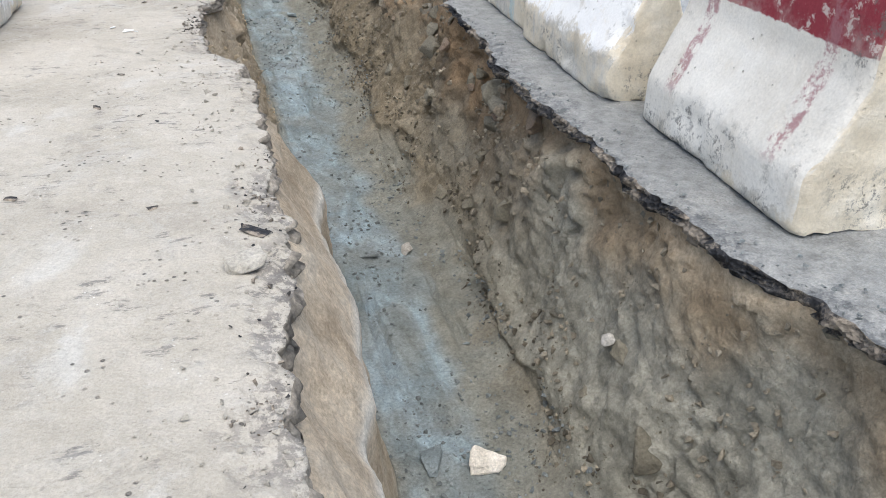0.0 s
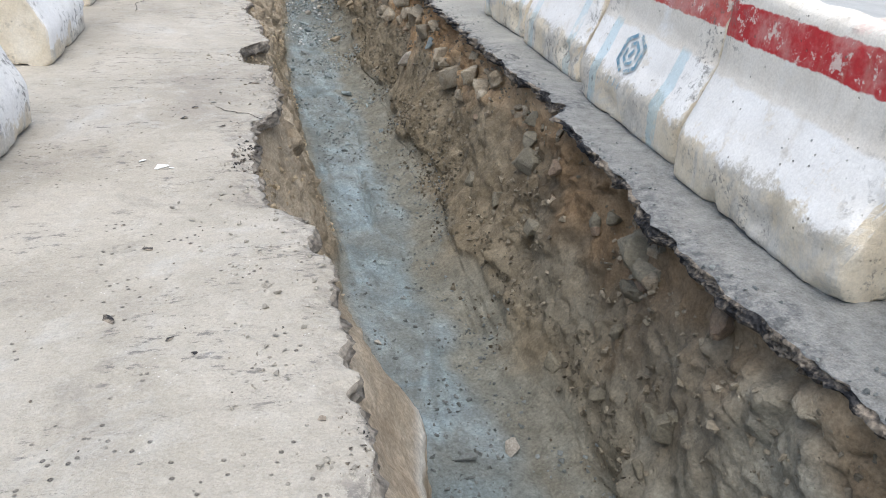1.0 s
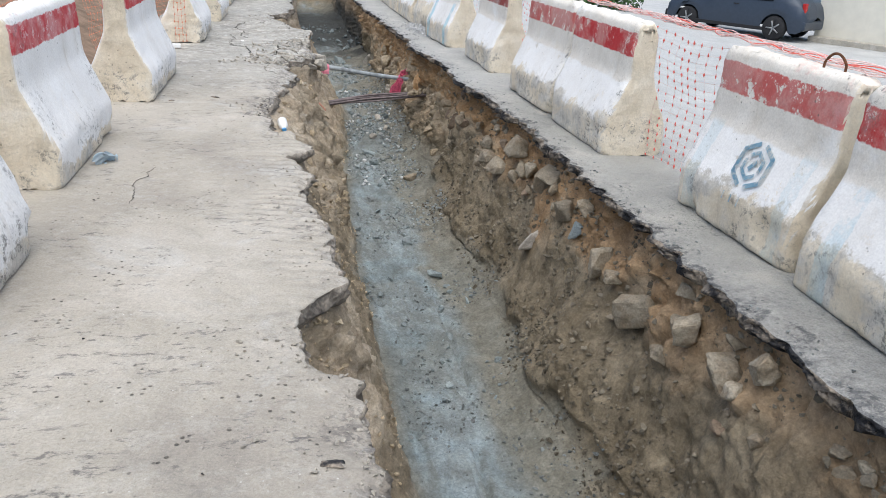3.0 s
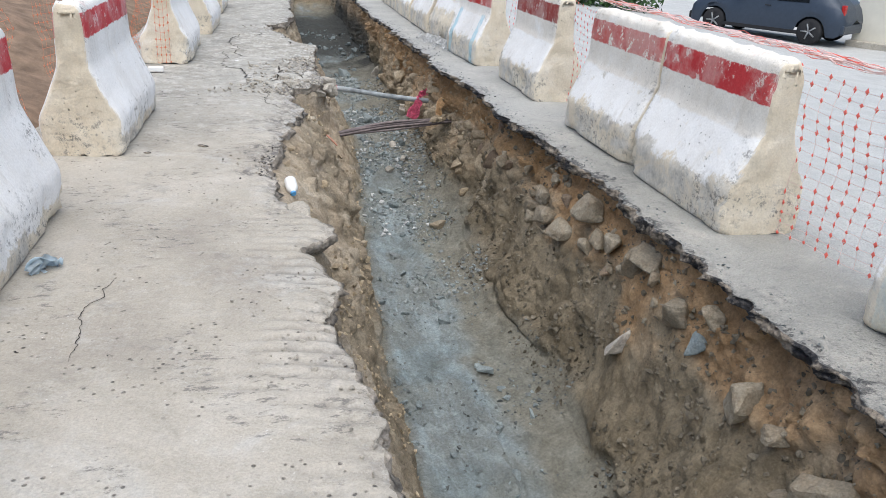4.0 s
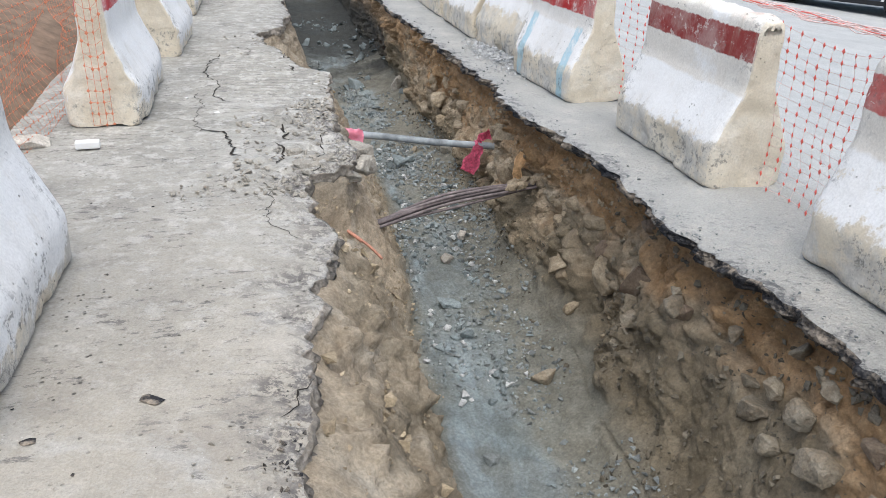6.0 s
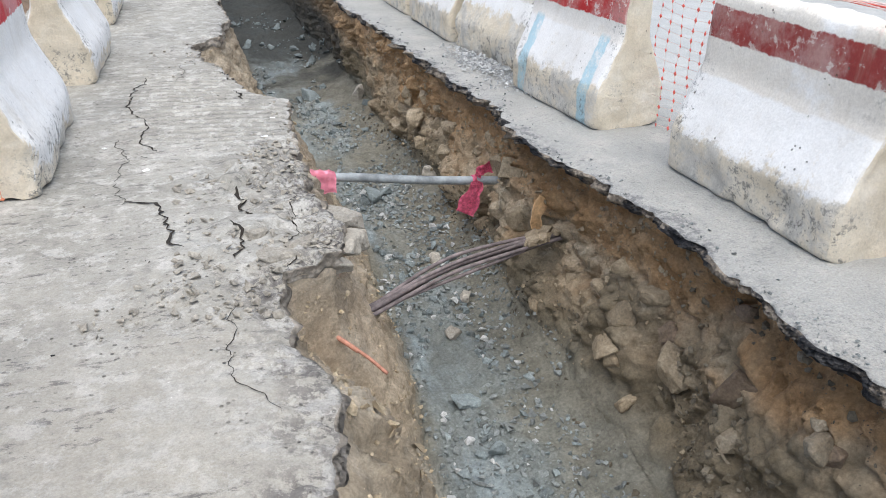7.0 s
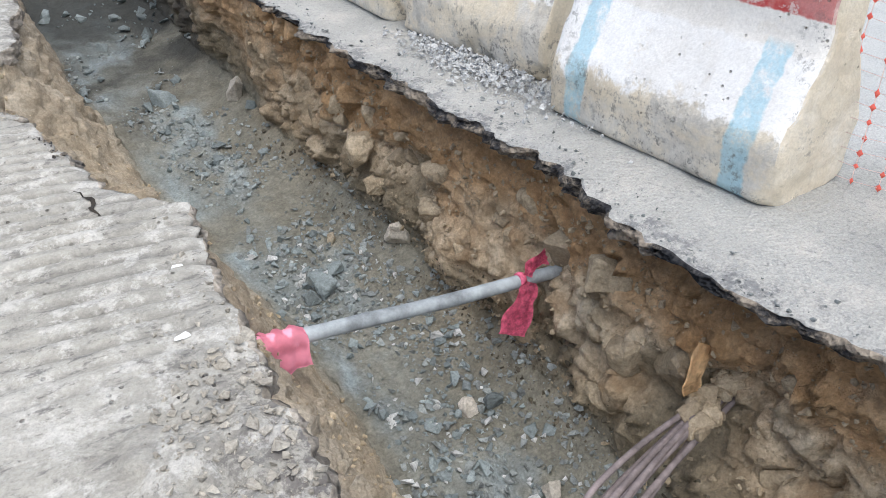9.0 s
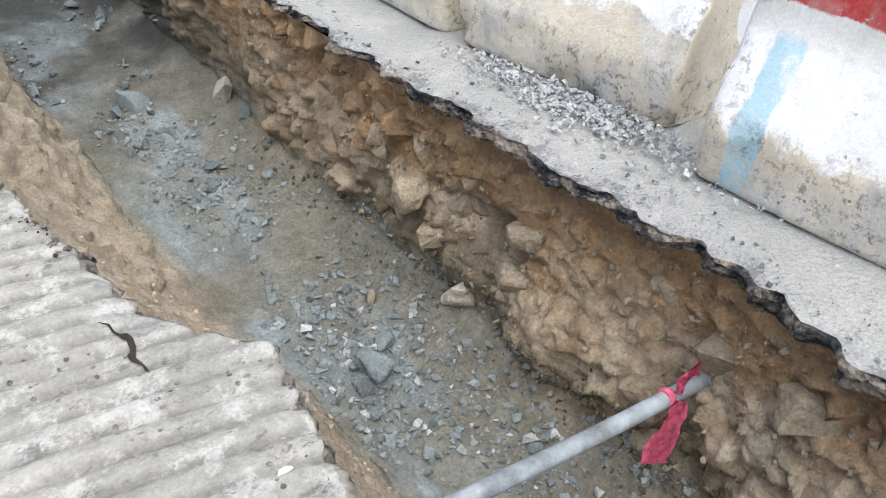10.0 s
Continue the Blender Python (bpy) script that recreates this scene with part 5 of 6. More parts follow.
scatter("edge_rubble", "black broken asphalt bits at a pavement corner", 140, on_slab(19.7, 20.1, 0.0, 0.08, 1.2), (0.012, 0.05), ASPHALT_SIDE, 22, 0.7)
scatter("edge_rubble", "black broken asphalt bits in the edge notch", 220, on_slab(5.5, 6.3, 0.0, 0.1, 1.2), (0.01, 0.045), ASPHALT_SIDE, 20, 0.7)
scatter("edge_rubble", "black broken asphalt bits along the cracked edge", 380, on_slab(11.3, 13.5, 0.0, 0.1, 1.2), (0.008, 0.035), ASPHALT_SIDE, 12, 0.7)
scatter("edge_rubble", "black broken asphalt bits along the pavement edge", 260, on_slab(1.6, 3.6, 0.0, 0.16, 1.2), (0.008, 0.035), ASPHALT_SIDE, 13, 0.7)
scatter("road_grit", "grey grit on the asphalt edge", 1700, on_road(1.5, 20.5, 0.0, 0.2), (0.006, 0.035), GRAVEL, 10, 0.6)


def heap(rng, n):
    y = rng.normal(18.05, 0.36, n)
    x = np.interp(y, [17.76, 19.06], [2.34, 2.22]) - 0.02 - 0.11 * np.abs(rng.randn(n))
    keep = (x > 1.95) & (x < 2.42)
    y, x = y[keep], x[keep]
    return np.stack([x, y, 0.012 + 0.05 * rng.rand(len(y)) * np.exp(-((x - 2.3) / 0.1) ** 2)], -1), np.tile([0, 0, 1.0], (len(y), 1))


HEAPED = make_stone("pale_grey_gravel", [(0.25, (0.5, 0.51, 0.51)), (0.55, (0.62, 0.63, 0.63)), (0.8, (0.72, 0.73, 0.73))], 0.15)
scatter("gravel_heap", "pale grey gravel spilled at the foot of a barrier", 1900, heap, (0.012, 0.055), HEAPED, 11, 0.8)


scatter("pale_gravel", "pale blue-grey broken stones under the pipe", 230, in_trench(14.2, 18.8, 1.02, 1.8), (0.03, 0.1), HEAPED, 24)


# ---- broken concrete on the pavement corner ----
for k, (x, y, z, size, rz) in enumerate(((0.44, 15.5, -0.07, (0.24, 0.3, 0.13), 0.4), (0.42, 15.24, -0.09, (0.24, 0.26, 0.13), 0.1), (0.33, 15.06, -0.1, (0.2, 0.16, 0.12), -0.3), (0.08, 15.02, -0.02, (0.24, 0.16, 0.1), 0.2),
                                         (0.2, 15.12, -0.015, (0.16, 0.18, 0.09), 0.8), (0.5, 15.38, -0.16, (0.16, 0.18, 0.12), 0.5), (0.0, 15.3, -0.01, (0.16, 0.14, 0.08), 1.0), (0.3, 16.62, -0.06, (0.26, 0.22, 0.14), 0.3), (0.0, 11.3, -0.06, (0.17, 0.32, 0.09), 0.35))):
    me = bpy.data.meshes.new("concrete_chunk")
    bm = worn_stone(600 + k, size, 20, 0.8)
    bm.to_mesh(me)
    bm.free()
    me.materials.append(CHUNK)
    ob = new("concrete_chunk", me)
    ob.matrix_basis = pose(x, y, z, 6 * math.sin(k), 8 * math.cos(k * 2), math.degrees(rz))
    tagged(ob, "pale broken concrete chunk on the pavement corner", "concrete chunk", "broken concrete at the corner")
me = bpy.data.meshes.new("pavement_flake")
bm = worn_stone(640, (0.2, 0.14, 0.05), 18, 0.8)
bm.to_mesh(me)
bm.free()
me.materials.append(CHUNK)
tagged(new("pavement_flake", me), "pale flat stone flake on the pavement", "stone", "").matrix_basis = pose(0.08, 2.46, 0.012, 0, 0, 30)


# ---- pipe, cables and tape across the trench ----
pipe = thing("conduit_pipe", "grey plastic conduit pipe crossing the trench", "pipe")
pa, pb = Vector((0.3, 17.06, -0.4)), Vector((2.15, 17.04, -0.63))
line = curve_points([pa, pa.lerp(pb, 0.3), pa.lerp(pb, 0.6) + Vector((0, 0, -0.012)), pb], 10)
part("tube", tube(line, 0.032, 16), PIPE, pipe)


def cloth(points_u, width, name, material, parent, seed, crumple=0.02, n=18):
    """A crumpled strip of film with some thickness."""
    pts = curve_points(points_u, n)
    rng = random.Random(seed)
    bm = bmesh.new()
    rows = []
    for i, p in enumerate(pts):
        t = i / (len(pts) - 1)
        d = (pts[min(i + 1, len(pts) - 1)] - pts[max(i - 1, 0)]).normalized()
        a = d.cross(Vector((0.3, 1, 0.2))).normalized()
        w = width[0] + (width[1] - width[0]) * t
        row = []
        for j in range(9):
            u = j / 8 - 0.5
            off = d.cross(a) * crumple * (noise.noise(Vector((u * 5, t * 6, seed))) + 0.4 * math.sin(u * 19 + seed + 3 * t))
            row.append(bm.verts.new(p + a * u * w * (1 + 0.15 * math.sin(t * 13 + seed)) + off))
        rows.append(row)
    for u, v in zip(rows, rows[1:]):
        for k in range(8):
            bm.faces.new((u[k], u[k + 1], v[k + 1], v[k])).smooth = True
    bmesh.ops.solidify(bm, geom=bm.faces[:], thickness=0.003)
    return part(name, bm, material, parent)


part("tape_wrap", tube([pa.lerp(pb, f) for f in np.linspace(0.02, 0.215, 9)], [0.04, 0.046, 0.044, 0.047, 0.045, 0.048, 0.045, 0.046, 0.038], 14, True, 0.05, 2), PINK, pipe, "pink plastic tape wrapped round the end")


def draped_tape(x0, x1, drop):
    """A square of tape folded over the pipe, hanging on the near side, faintly creased."""
    def at(u, v):
        x = x0 + (x1 - x0) * u + 0.012 * math.sin(v * 5)
        c = pa.lerp(pb, (x - pa.x) / (pb.x - pa.x))
        crease = 0.006 * math.sin(u * 17 + v * 4) + 0.005 * math.sin(v * 11 + 2)
        if v < 0.4:
            a = math.pi * (0.95 - v / 0.4 * 0.95)
            return Vector((x, c.y - 0.05 * -math.cos(a) * -1, c.z + 0.05 * math.sin(a))) + Vector((0, crease, crease))
        f = (v - 0.4) / 0.6
        return Vector((x + 0.02 * f, c.y - 0.05 - 0.03 * f + crease, c.z - drop * f * (1 + 0.12 * math.sin(u * 6))))
    bm = bmesh.new()
    rows = [[bm.verts.new(at(i / 10, j / 14)) for i in range(11)] for j in range(15)]
    for p, q in zip(rows, rows[1:]):
        for i in range(10):
            bm.faces.new((p[i], p[i + 1], q[i + 1], q[i])).smooth = True
    bmesh.ops.solidify(bm, geom=bm.faces[:], thickness=0.002)
    part("tape_flap", bm, PINK, pipe)


draped_tape(0.52, 0.69, 0.1)
knot = pa.lerp(pb, 0.785)
flag = thing("crimson_flag", "crimson plastic net rag tied round the pipe", "rag")
cloth([knot + Vector((0.03, -0.045, -0.0)), knot + Vector((-0.02, -0.06, -0.09)), knot + Vector((-0.09, -0.07, -0.24))], (0.07, 0.17), "tail", CRIMSON, flag, 5, 0.012)
cloth([knot + Vector((0.02, -0.03, 0.03)), knot + Vector((0.05, -0.02, 0.07)), knot + Vector((0.13, -0.02, 0.1))], (0.05, 0.1), "upper_tail", CRIMSON, flag, 8, 0.012)
part("band", tube([knot + (pb - pa).normalized() * f for f in (-0.015, -0.005, 0.005, 0.015)], [0.034, 0.037, 0.037, 0.034], 14), CRIMSON, flag)

rr = random.Random(61)
for k in range(16):
    x = rr.uniform(1.72, 2.05)
    a = rr.uniform(0.06, 0.13)
    rock(Vector((x, 15.8 + 0.26 * (x - 1.06) + rr.uniform(-0.05, 0.08), -0.61 + 0.1 * (x - 1.7))), Vector((-0.3, 0, 0.9)), (a, a * 0.9, a * 0.7), CLOD, 700 + k, "brown earth lump over the buried cable end", "clods in the trench side", 0.5, "earth_clod")
bundle = thing("cable_bundle", "bundle of dusty dark cables crossing the trench", "cable bundle")
for k in range(8):
    a = k * 0.8
    o = Vector((0, 0.055 * math.cos(a) * (1 if k else 0), 0.028 * math.sin(a)))
    w = [0.3, 0.5, 1.3, 1.3, 0.5]
    ctrl = [Vector(p) + o * f + Vector((0, 0.032 * math.sin(k * 2.3 + f * 5), 0.014 * math.cos(k * 3.1 + f * 4))) for p, f in zip(((0.12, 15.26, -0.6), (0.49, 15.44, -0.645), (1.06, 15.79, -0.645), (1.45, 15.94, -0.64), (2.2, 16.1, -0.62)), w)]
    part("cable", tube(curve_points(ctrl, 12), 0.012 if k % 3 else 0.016, 10), CABLE, bundle)
cord = thing("orange_cord", "thin orange cord hanging from the pavement edge", "cord")
part("strand", tube(curve_points([(0.14, 15.14, -0.38), (0.26, 15.04, -0.43), (0.4, 14.9, -0.5)], 8), 0.012, 8), CORD, cord)
part("frayed_end", tube(curve_points([(0.37, 14.93, -0.485), (0.44, 14.86, -0.52), (0.52, 14.82, -0.6)], 6), 0.009, 6), CORD, cord, "faded frayed cord end")
tag = thing("marker_tag", "yellow and orange marker strip stuck in soil", "marker")
cloth([(1.86, 16.1, -0.6), (1.84, 16.08, -0.48), (1.9, 16.1, -0.37)], (0.06, 0.095), "strip", YELLOW, tag, 11, 0.008, 8)

# ---- litter ----
def bottle(m, label, cap):
    ob = thing("plastic_bottle", label, "bottle", m)
    prof = [(0.0, 0.001), (0.03, 0.0), (0.036, 0.006), (0.036, 0.05), (0.034, 0.055), (0.036, 0.06), (0.036, 0.13), (0.03, 0.155), (0.016, 0.18), (0.014, 0.19)]
    bm = tube([(0, 0, z) for _, z in prof], [max(r, 0.002) for r, _ in prof], 18)
    part("shell", bm, WHITE, ob)
    part("cap", tube([(0, 0, z) for z in (0.188, 0.192, 0.208, 0.212)], [0.016, 0.0175, 0.0175, 0.015], 16), cap, ob, "blue screw cap")
    return ob


bottle(pose(-0.03, 11.98, -0.06, 112, 0, 8) @ Matrix.Diagonal((1.1, 1.1, 0.68, 1.0)), "white plastic bottle with blue cap on the edge", BOTTLE_BLUE)
bag = thing("plastic_bag", "crumpled pale blue plastic bag by a barrier", "bag", pose(-1.185, 10.45, 0.005))
PALEBLUE = make_plain("pale_blue_film", (0.62, 0.72, 0.78), 0.4, vary=0.15)
cloth([(-0.05, -0.06, 0.015), (0.0, 0.0, 0.045), (0.05, 0.05, 0.012)], (0.07, 0.09), "film", PALEBLUE, bag, 17, 0.04, 8)
foam = new("foam_block", bpy.data.meshes.new("foam_block"))
bm = box((0.15, 0.07, 0.05), 0.012)
bm.to_mesh(foam.data)
bm.free()
foam.data.materials.append(WHITE)
tagged(foam, "white foam block on the pavement by a barrier", "foam block").matrix_basis = pose(-1.29, 15.54, 0.03, 0, 0, 4)
me = bpy.data.meshes.new("concrete_chunk")
bm = worn_stone(655, (0.42, 0.26, 0.08), 22, 0.8)
bm.to_mesh(me)
bm.free()
me.materials.append(PALE_ROCK)
tagged(new("concrete_chunk", me), "flat white broken slab beside a barrier", "concrete chunk").matrix_basis = pose(-1.68, 15.68, 0.03, 3, 2, 10)


def scrap(x, y, size, material, label, category, seed, name):
    """A torn flake that lies on the pavement."""
    d = float(left_edge(np.array(y))) - x
    z = float(slab_height(np.array([x]), np.array([y]), np.array([d]))[0][0])
    ob = new(name, bpy.data.meshes.new(name))
    bm = worn_stone(seed, (size, size * 0.6, max(0.012, size * 0.14)), 14, 0.7)
    bm.to_mesh(ob.data)
    bm.free()
    ob.data.materials.append(material)
    ob.matrix_basis = pose(x, y, z + 0.004, 0, 0, 40 * math.sin(seed))
    return tagged(ob, label, category)


for k, (x, y, a) in enumerate(((-0.45, 5.59, 0.11), (-0.54, 5.7, 0.06), (-0.39, 5.57, 0.04), (-0.75, 16.75, 0.05), (0.3, 17.1, 0.05), (0.2, 16.7, 0.07), (-0.5, 16.3, 0.05))):
    scrap(x, y, a, WHITE, "torn white paper scrap on the pavement", "paper scrap", 900 + k, "paper_scrap")
for k, (x, y, a) in enumerate(((-0.24, 2.96, 0.06), (-0.44, 4.7, 0.05), (-0.53, 4.17, 0.07), (-0.77, 3.14, 0.06), (-0.3, 6.56, 0.05), (-0.36, 6.37, 0.06), (-0.14, 6.21, 0.05), (0.07, 7.11, 0.09), (0.12, 2.7, 0.14), (-0.63, 12.63, 0.1), (-1.0, 12.48, 0.08), (-0.32, 4.0, 0.04))):
    scrap(x, y, a, ASPHALT_SIDE, "dark flake of broken asphalt on the pavement", "asphalt flake", 920 + k, "asphalt_flake")


# ---- safety nets ----
def net(name, label, corner, along_v, up_v, cols, rows, red, pale, sag=0.03, seed=0, skip=0.1, knot=0.015):
    """A plastic net of thin strands with red knots, hung from corner along one vector and up another."""
    ob = thing(name, label, "safety net")
    rng = random.Random(seed)
    along_v, up_v, corner = Vector(along_v), Vector(up_v), Vector(corner)
    out = along_v.cross(up_v).normalized()

    def at(i, j):
        u, v = i / cols, j / rows
        return corner + along_v * u + up_v * (v - 0.06 * math.sin(math.pi * u) * v) + out * sag * (noise.noise(Vector((u * 3, v * 3, seed))) * 2 + math.sin(u * 9 + seed) * 0.5)

    strands, knots = bmesh.new(), bmesh.new()

    def ribbon(bm, p, q, w):
        d = (q - p).normalized()
        a = d.cross(out).normalized() * w
        b = out * w * 0.5
        vs = [bm.verts.new(x) for x in (p - a, p + b, p + a, q - a, q + b, q + a)]
        bm.faces.new((vs[0], vs[1], vs[4], vs[3]))
        bm.faces.new((vs[1], vs[2], vs[5], vs[4]))
        bm.faces.new((vs[2], vs[0], vs[3], vs[5]))

    for i in range(cols + 1):
        for j in range(rows + 1):
            p = at(i, j)
            if i < cols:
                ribbon(strands, p, at(i + 1, j), 0.0013)
            if j < rows:
                ribbon(strands, p, at(i, j + 1), 0.0016)
            if rng.random() > skip:
                h = Vector((rng.uniform(-0.004, 0.004), 0, rng.uniform(-0.006, 0.006)))
                a, b = along_v.normalized() * knot * rng.uniform(0.5, 1.0), up_v.normalized() * knot * rng.uniform(0.8, 1.4)
                vs = [knots.verts.new(p + h + x) for x in (-a, b, a, -b, out * 0.004, -out * 0.004)]
                for t in ((0, 1, 4), (1, 2, 4), (2, 3, 4), (3, 0, 4), (1, 0, 5), (2, 1, 5), (3, 2, 5), (0, 3, 5)):
                    knots.faces.new([vs[x] for x in t])
    tagged(part("webbing", strands, pale, ob), kind="stuff")
    tagged(part("knotting", knots, red, ob, "red plastic knots"), kind="stuff")
    return ob


NET_R = "nets between the barriers"
for k, (y0, y1, x0, x1) in enumerate(((9.7, 10.72, 2.88, 2.72), (13.28, 14.3, 2.74, 2.76), (15.62, 16.3, 2.85, 2.72), (6.84, 7.0, 2.75, 2.75))):
    tagged(net("safety_net", "red dotted plastic safety net between barriers", (x0, y0, 0.02), (x1 - x0, y1 - y0, 0), (0, 0, 0.94), max(3, int((y1 - y0) / 0.088)), 15, NETRED, NETPALE, 0.025, k + 1), group=NET_R)
for k, (y0, y1) in enumerate(((5.4, 8.2), (8.3, 10.8), (10.5, 13.4), (13.3, 16.3), (16.2, 19.2))):
    ob = thing("net_roll", "twisted red and white net laid along barrier tops", "safety net", group="net rolls on the barriers")
    rng = random.Random(k + 50)
    for j in range(13):
        pts = [(2.8 + rng.uniform(-0.05, 0.06), y0 + (y1 - y0) * i / 14, 1.0 + rng.uniform(0.0, 0.045)) for i in range(15)]
        part("strand", tube(curve_points(pts, 3), rng.uniform(0.0015, 0.0035), 5), NETPALE if j % 5 else NETRED, ob)
tagged(net("safety_net", "orange plastic safety net behind the barriers", (-1.72, 13.4, 0.0), (0.1, 3.0, 0), (-0.12, 0, 0.98), 48, 16, ORANGE, ORANGE, 0.08, 12, 0.3, 0.012), group="orange nets")
tagged(net("safety_net", "orange plastic safety net hung over a barrier end", (-1.32, 16.0, 0.02), (0.13, 0.01, 0), (0.0, 0.02, 1.0), 3, 12, ORANGE, ORANGE, 0.01, 14, 0.2, 0.013), group="orange nets")
tagged(net("safety_net", "orange plastic safety net behind the barriers", (-1.66, 17.0, 0.0), (0.1, 2.0, 0), (-0.1, 0, 0.95), 32, 16, ORANGE, ORANGE, 0.08, 15, 0.3, 0.012), group="orange nets")
tagged(net("safety_net", "orange plastic safety net behind the barriers", (-1.9, 8.8, 0.0), (0.1, 4.0, 0), (-0.1, 0, 0.95), 60, 16, ORANGE, ORANGE, 0.08, 16, 0.3, 0.012), group="orange nets")

# ---- earth bank behind the left barriers ----
gy, gx = np.meshgrid(np.arange(6, 30, 0.12), np.linspace(0, 1, 40), indexing="ij")
bx = -1.85 - 4.5 * gx
bz = (0.55 + 0.2 * fbm(gy * 0.5, 2.2, 0, 3, 151)) * np.sin(np.pi * np.clip(gx, 0, 1)) ** 0.7 * step(6, 8, gy) * step(30, 27, gy) + 0.06 * facets(bx * 4, gy * 4, 0 * bx, 153) * np.sin(np.pi * gx) - 0.02
EARTH = make_plain("reddish_bank_earth", (0.22, 0.155, 0.11), 0.95, vary=0.4, scale=5, bump=0.02)
bank = new("earth_bank", mesh_of("earth_bank", np.stack([bx, gy, bz], -1).reshape(-1, 3), grid_faces(*bx.shape)[:, ::-1], EARTH))
tagged(bank, "reddish brown bank of dug earth behind barriers", "earth bank", kind="structure")


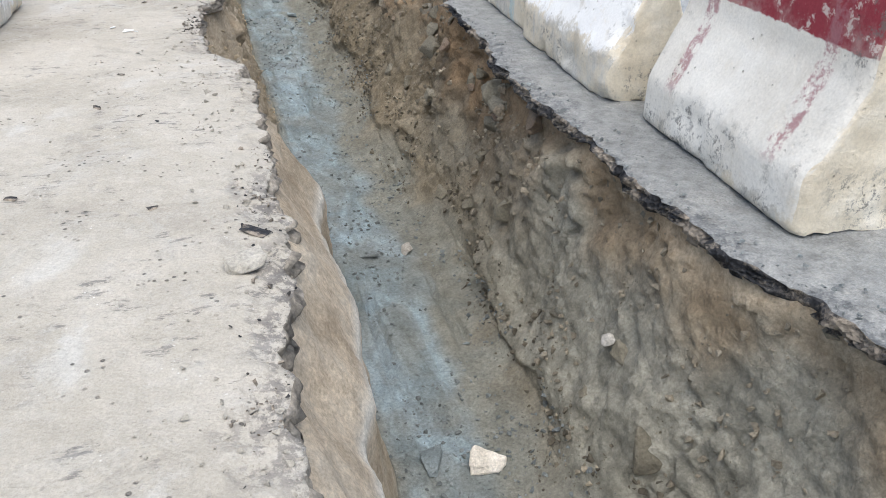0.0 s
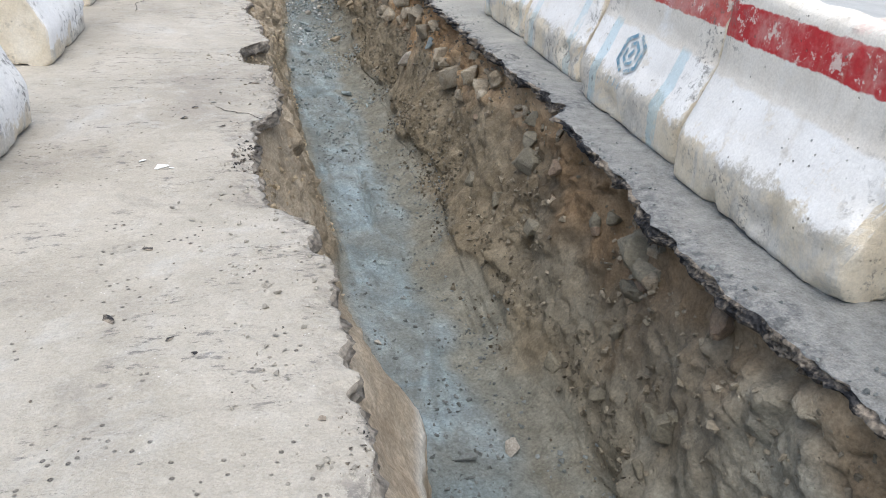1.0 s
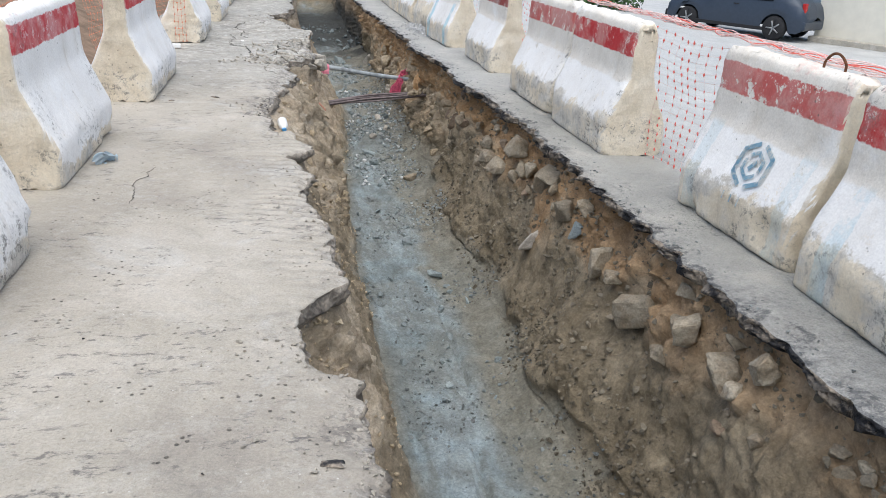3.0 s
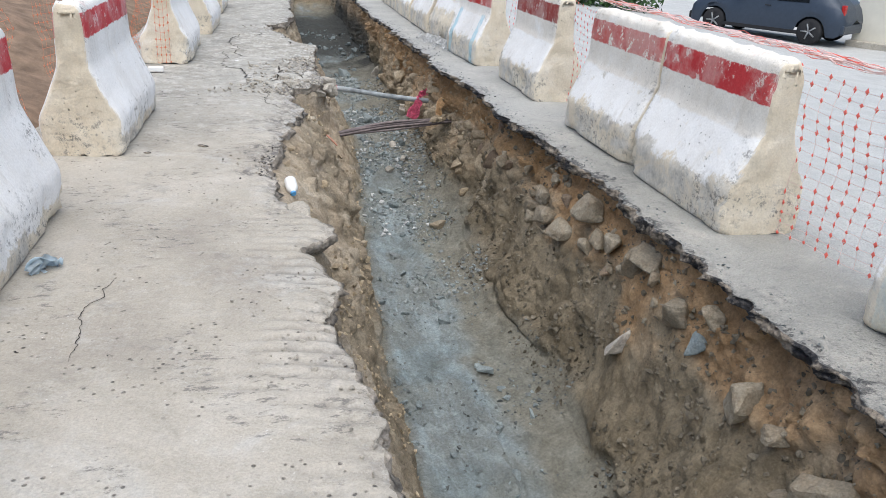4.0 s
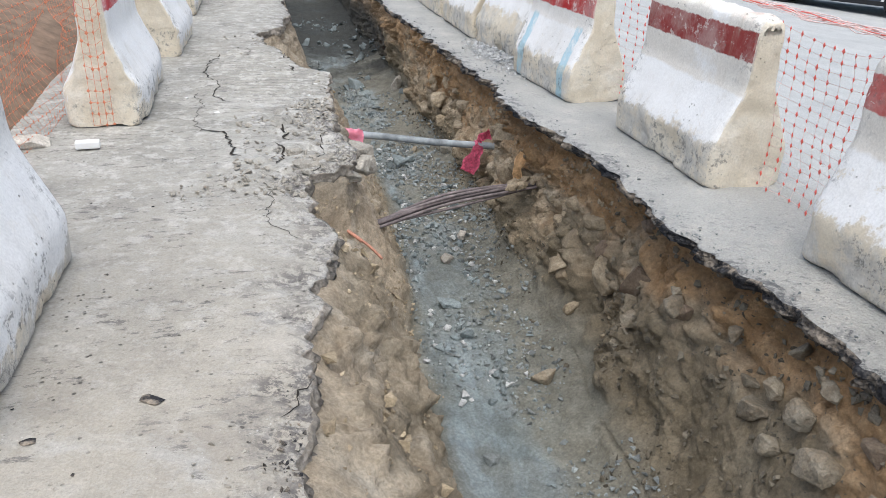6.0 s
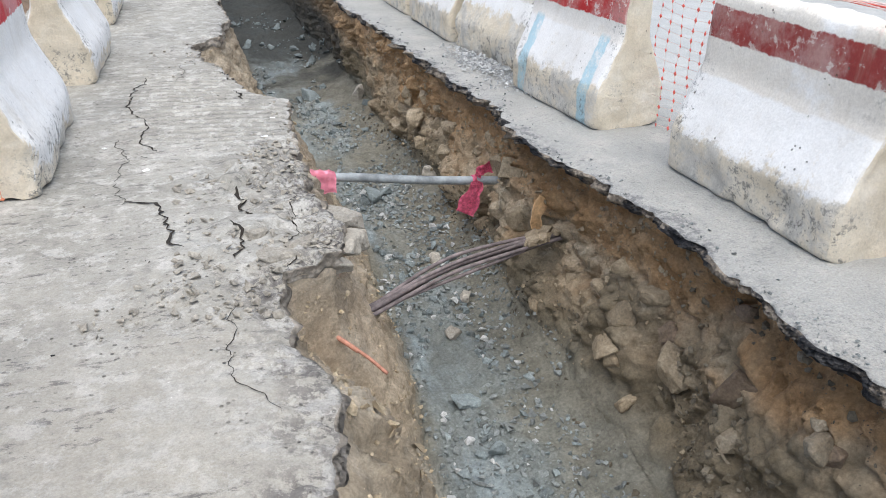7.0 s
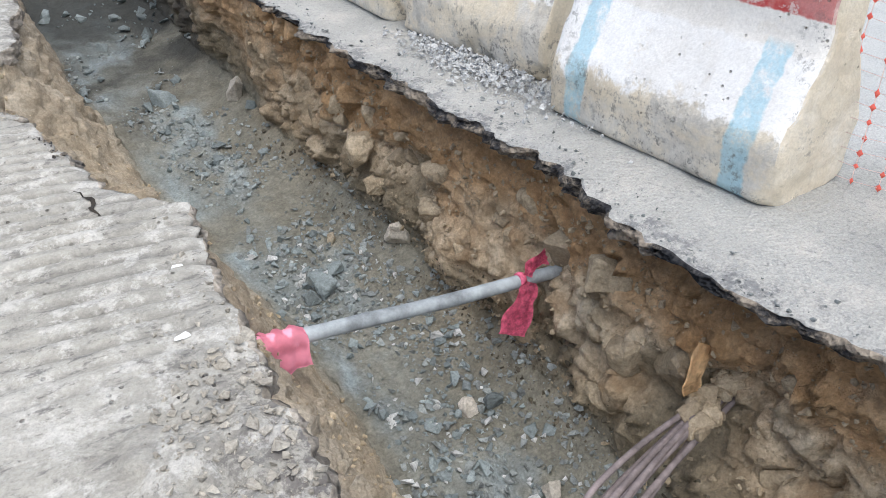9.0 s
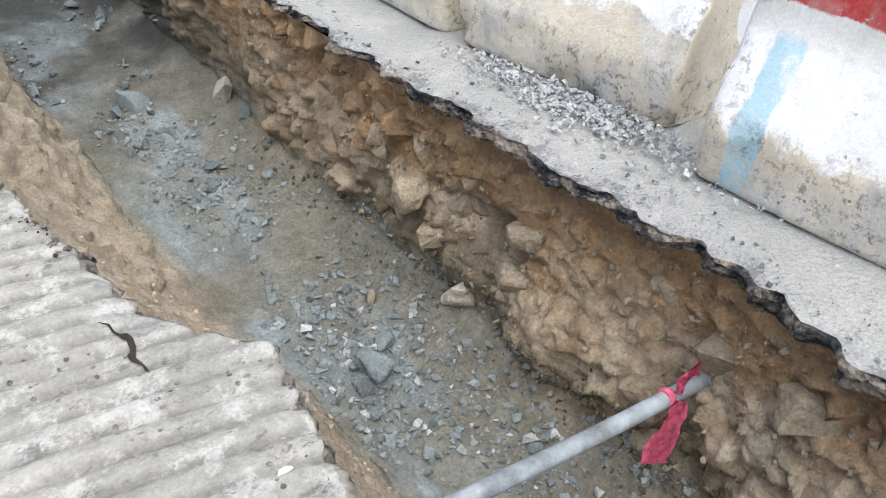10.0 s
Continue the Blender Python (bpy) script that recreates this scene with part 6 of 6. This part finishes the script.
# ---- car, wall and hedge beyond the road ----
def car(m):
    ob = thing("parked_car", "dark blue-grey hatchback car parked on the road", "car", m)
    L, W = 4.1, 1.74
    xs = np.linspace(-L / 2, L / 2, 46)
    top = np.interp(xs, [-2.05, -1.98, -1.85, -1.35, -0.5, 0.35, 0.95, 1.2, 1.9, 2.02, 2.05], [0.62, 0.85, 1.0, 1.4, 1.5, 1.45, 1.08, 0.98, 0.8, 0.66, 0.5])
    belt = np.interp(xs, [-2.05, -1.9, -1.0, 1.0, 1.9, 2.05], [0.6, 0.88, 0.95, 0.9, 0.72, 0.5])
    low = np.interp(xs, [-2.05, -1.9, 1.9, 2.05], [0.36, 0.22, 0.22, 0.34])
    wid = W / 2 * np.interp(xs, [-2.05, -1.95, -1.6, 1.5, 1.95, 2.05], [0.82, 0.92, 1.0, 1.0, 0.9, 0.72])
    arch = np.maximum(*[np.sqrt(np.clip(0.37 ** 2 - (xs - c) ** 2, 0, None)) for c in (-1.27, 1.27)]) + 0.3
    prof = []
    for i in range(len(xs)):
        lo = max(low[i], arch[i] if arch[i] > 0.31 else 0)
        b = max(belt[i], lo + 0.05)
        t = max(top[i], b + 0.01)
        w = wid[i]
        prof.append([(w * 0.97, lo), (w, lo + 0.1), (w * 1.0, (lo + b) / 2), (w * 0.97, b), (w * 0.9, b + (t - b) * 0.4), (w * 0.8, b + (t - b) * 0.8), (w * 0.68, t - 0.01), (0, t + 0.02)])
    v, f = [], []
    n = len(prof[0])
    for sgn in (1, -1):
        base = len(v)
        for x, row in zip(xs, prof):
            v += [(x, sgn * a, b) for a, b in row]
        g = grid_faces(len(xs), n) + base
        f += (g if sgn < 0 else g[:, ::-1]).tolist()
    f += [[k for k in range(n)], [k + len(xs) * n for k in range(n)][::-1]]
    body = part("body", mesh_of("body", v, f, [CARPAINT]), None, ob)
    for sx in (1, -1):
        for cx in (-1.27, 1.27):
            wheel = part("wheel", tube([(cx, sx * (W / 2 - 0.14), 0.31), (cx, sx * (W / 2 - 0.03), 0.31)], 0.19, 20), DARKTRIM, ob)
            part("tyre", tube([(cx, sx * (W / 2 - d), 0.31) for d in (0.22, 0.2, 0.05, 0.015, 0.02)], [0.27, 0.31, 0.31, 0.28, 0.21], 28), TYRE, wheel)
            for k in range(5):
                a = k * 2 * math.pi / 5
                part("spoke", tube([(cx, sx * (W / 2 - 0.01), 0.31), (cx + 0.19 * math.cos(a), sx * (W / 2 - 0.015), 0.31 + 0.19 * math.sin(a))], [0.022, 0.02], 6), RIM, wheel)
    for sx in (1, -1):
        for x0, x1 in ((-1.15, -0.35), (-0.3, 0.55)):
            yb = lambda z: sx * (wid[20] * np.interp(z, [0.95, 1.15, 1.38], [0.985, 0.93, 0.84]))
            bm = bmesh.new()
            vs = [bm.verts.new(p) for p in ((x0, yb(0.97), 0.98), (x1, yb(0.97), 0.96), (x1 - (0.25 if x1 > 0.5 else 0), yb(1.33), 1.33), (x0 + 0.1, yb(1.33), 1.34))]
            bm.faces.new(vs if sx < 0 else vs[::-1])
            bmesh.ops.solidify(bm, geom=bm.faces[:], thickness=0.012)
            part("side_window", bm, GLASS, ob)
        part("sill_trim", box((2.0, 0.03, 0.09), 0.01, (0, sx * W / 2 * 0.985, 0.27)), DARKTRIM, ob)
        part("headlight", box((0.28, 0.16, 0.12), 0.04, (1.85, sx * 0.62, 0.68)), WHITE, ob)
        part("tail_lamp", box((0.1, 0.16, 0.26), 0.03, (-1.93, sx * 0.66, 0.86)), LAMP, ob)
        part("mirror", box((0.1, 0.16, 0.12), 0.03, (0.62, sx * 0.95, 0.98)), CARPAINT, ob)
        part("door_handle", box((0.16, 0.02, 0.025), 0.008, (-0.15, sx * W / 2 * 1.0, 0.83)), DARKTRIM, ob)
    part("front_bumper", box((0.14, 1.5, 0.2), 0.05, (1.98, 0, 0.38)), DARKTRIM, ob)
    part("rear_bumper", box((0.16, 1.55, 0.24), 0.06, (-1.98, 0, 0.42)), CARPAINT, ob)
    return ob


car(pose(12.85, 26.1, -0.75, 0, 0, 123))
wall = new("wall_east", bpy.data.meshes.new("wall_east"))
bm = box((0.3, 10.0, 3.4), 0.01)
bm.to_mesh(wall.data)
bm.free()
wall.data.materials.append(CREAM)
tagged(wall, "plain cream plastered street wall", "wall", kind="structure").matrix_basis = pose(16.65, 20.4, 0.95, 0, 0, 27)
kerb = new("kerb", bpy.data.meshes.new("kerb"))
bm = box((0.3, 10.0, 0.16), 0.02)
bm.to_mesh(kerb.data)
bm.free()
kerb.data.materials.append(CHUNK)
tagged(kerb, "grey concrete kerb along the wall foot", "kerb", kind="structure").matrix_basis = pose(16.38, 20.26, -0.69, 0, 0, 27)
rng = np.random.RandomState(77)
n = 5000
hp = np.stack([rng.uniform(7.9, 11.4, n), rng.uniform(29.6, 31.0, n), -0.75 + 1.7 * rng.rand(n) ** 0.7], -1)
hp += 0.15 * rng.randn(n, 3)
u, w = rng.randn(n, 3), rng.randn(n, 3)
u = u / np.linalg.norm(u, axis=1, keepdims=True) * 0.09
w = np.cross(u, w)
w = w / np.linalg.norm(w, axis=1, keepdims=True) * 0.045
hv = np.stack([hp - u, hp + w, hp + u, hp - w], 1).reshape(-1, 3)
hedge = new("hedge", mesh_of("hedge", hv, np.arange(4 * n).reshape(-1, 4), LEAF))
tagged(hedge, "dark green leafy hedge beyond the road", "hedge", kind="stuff")
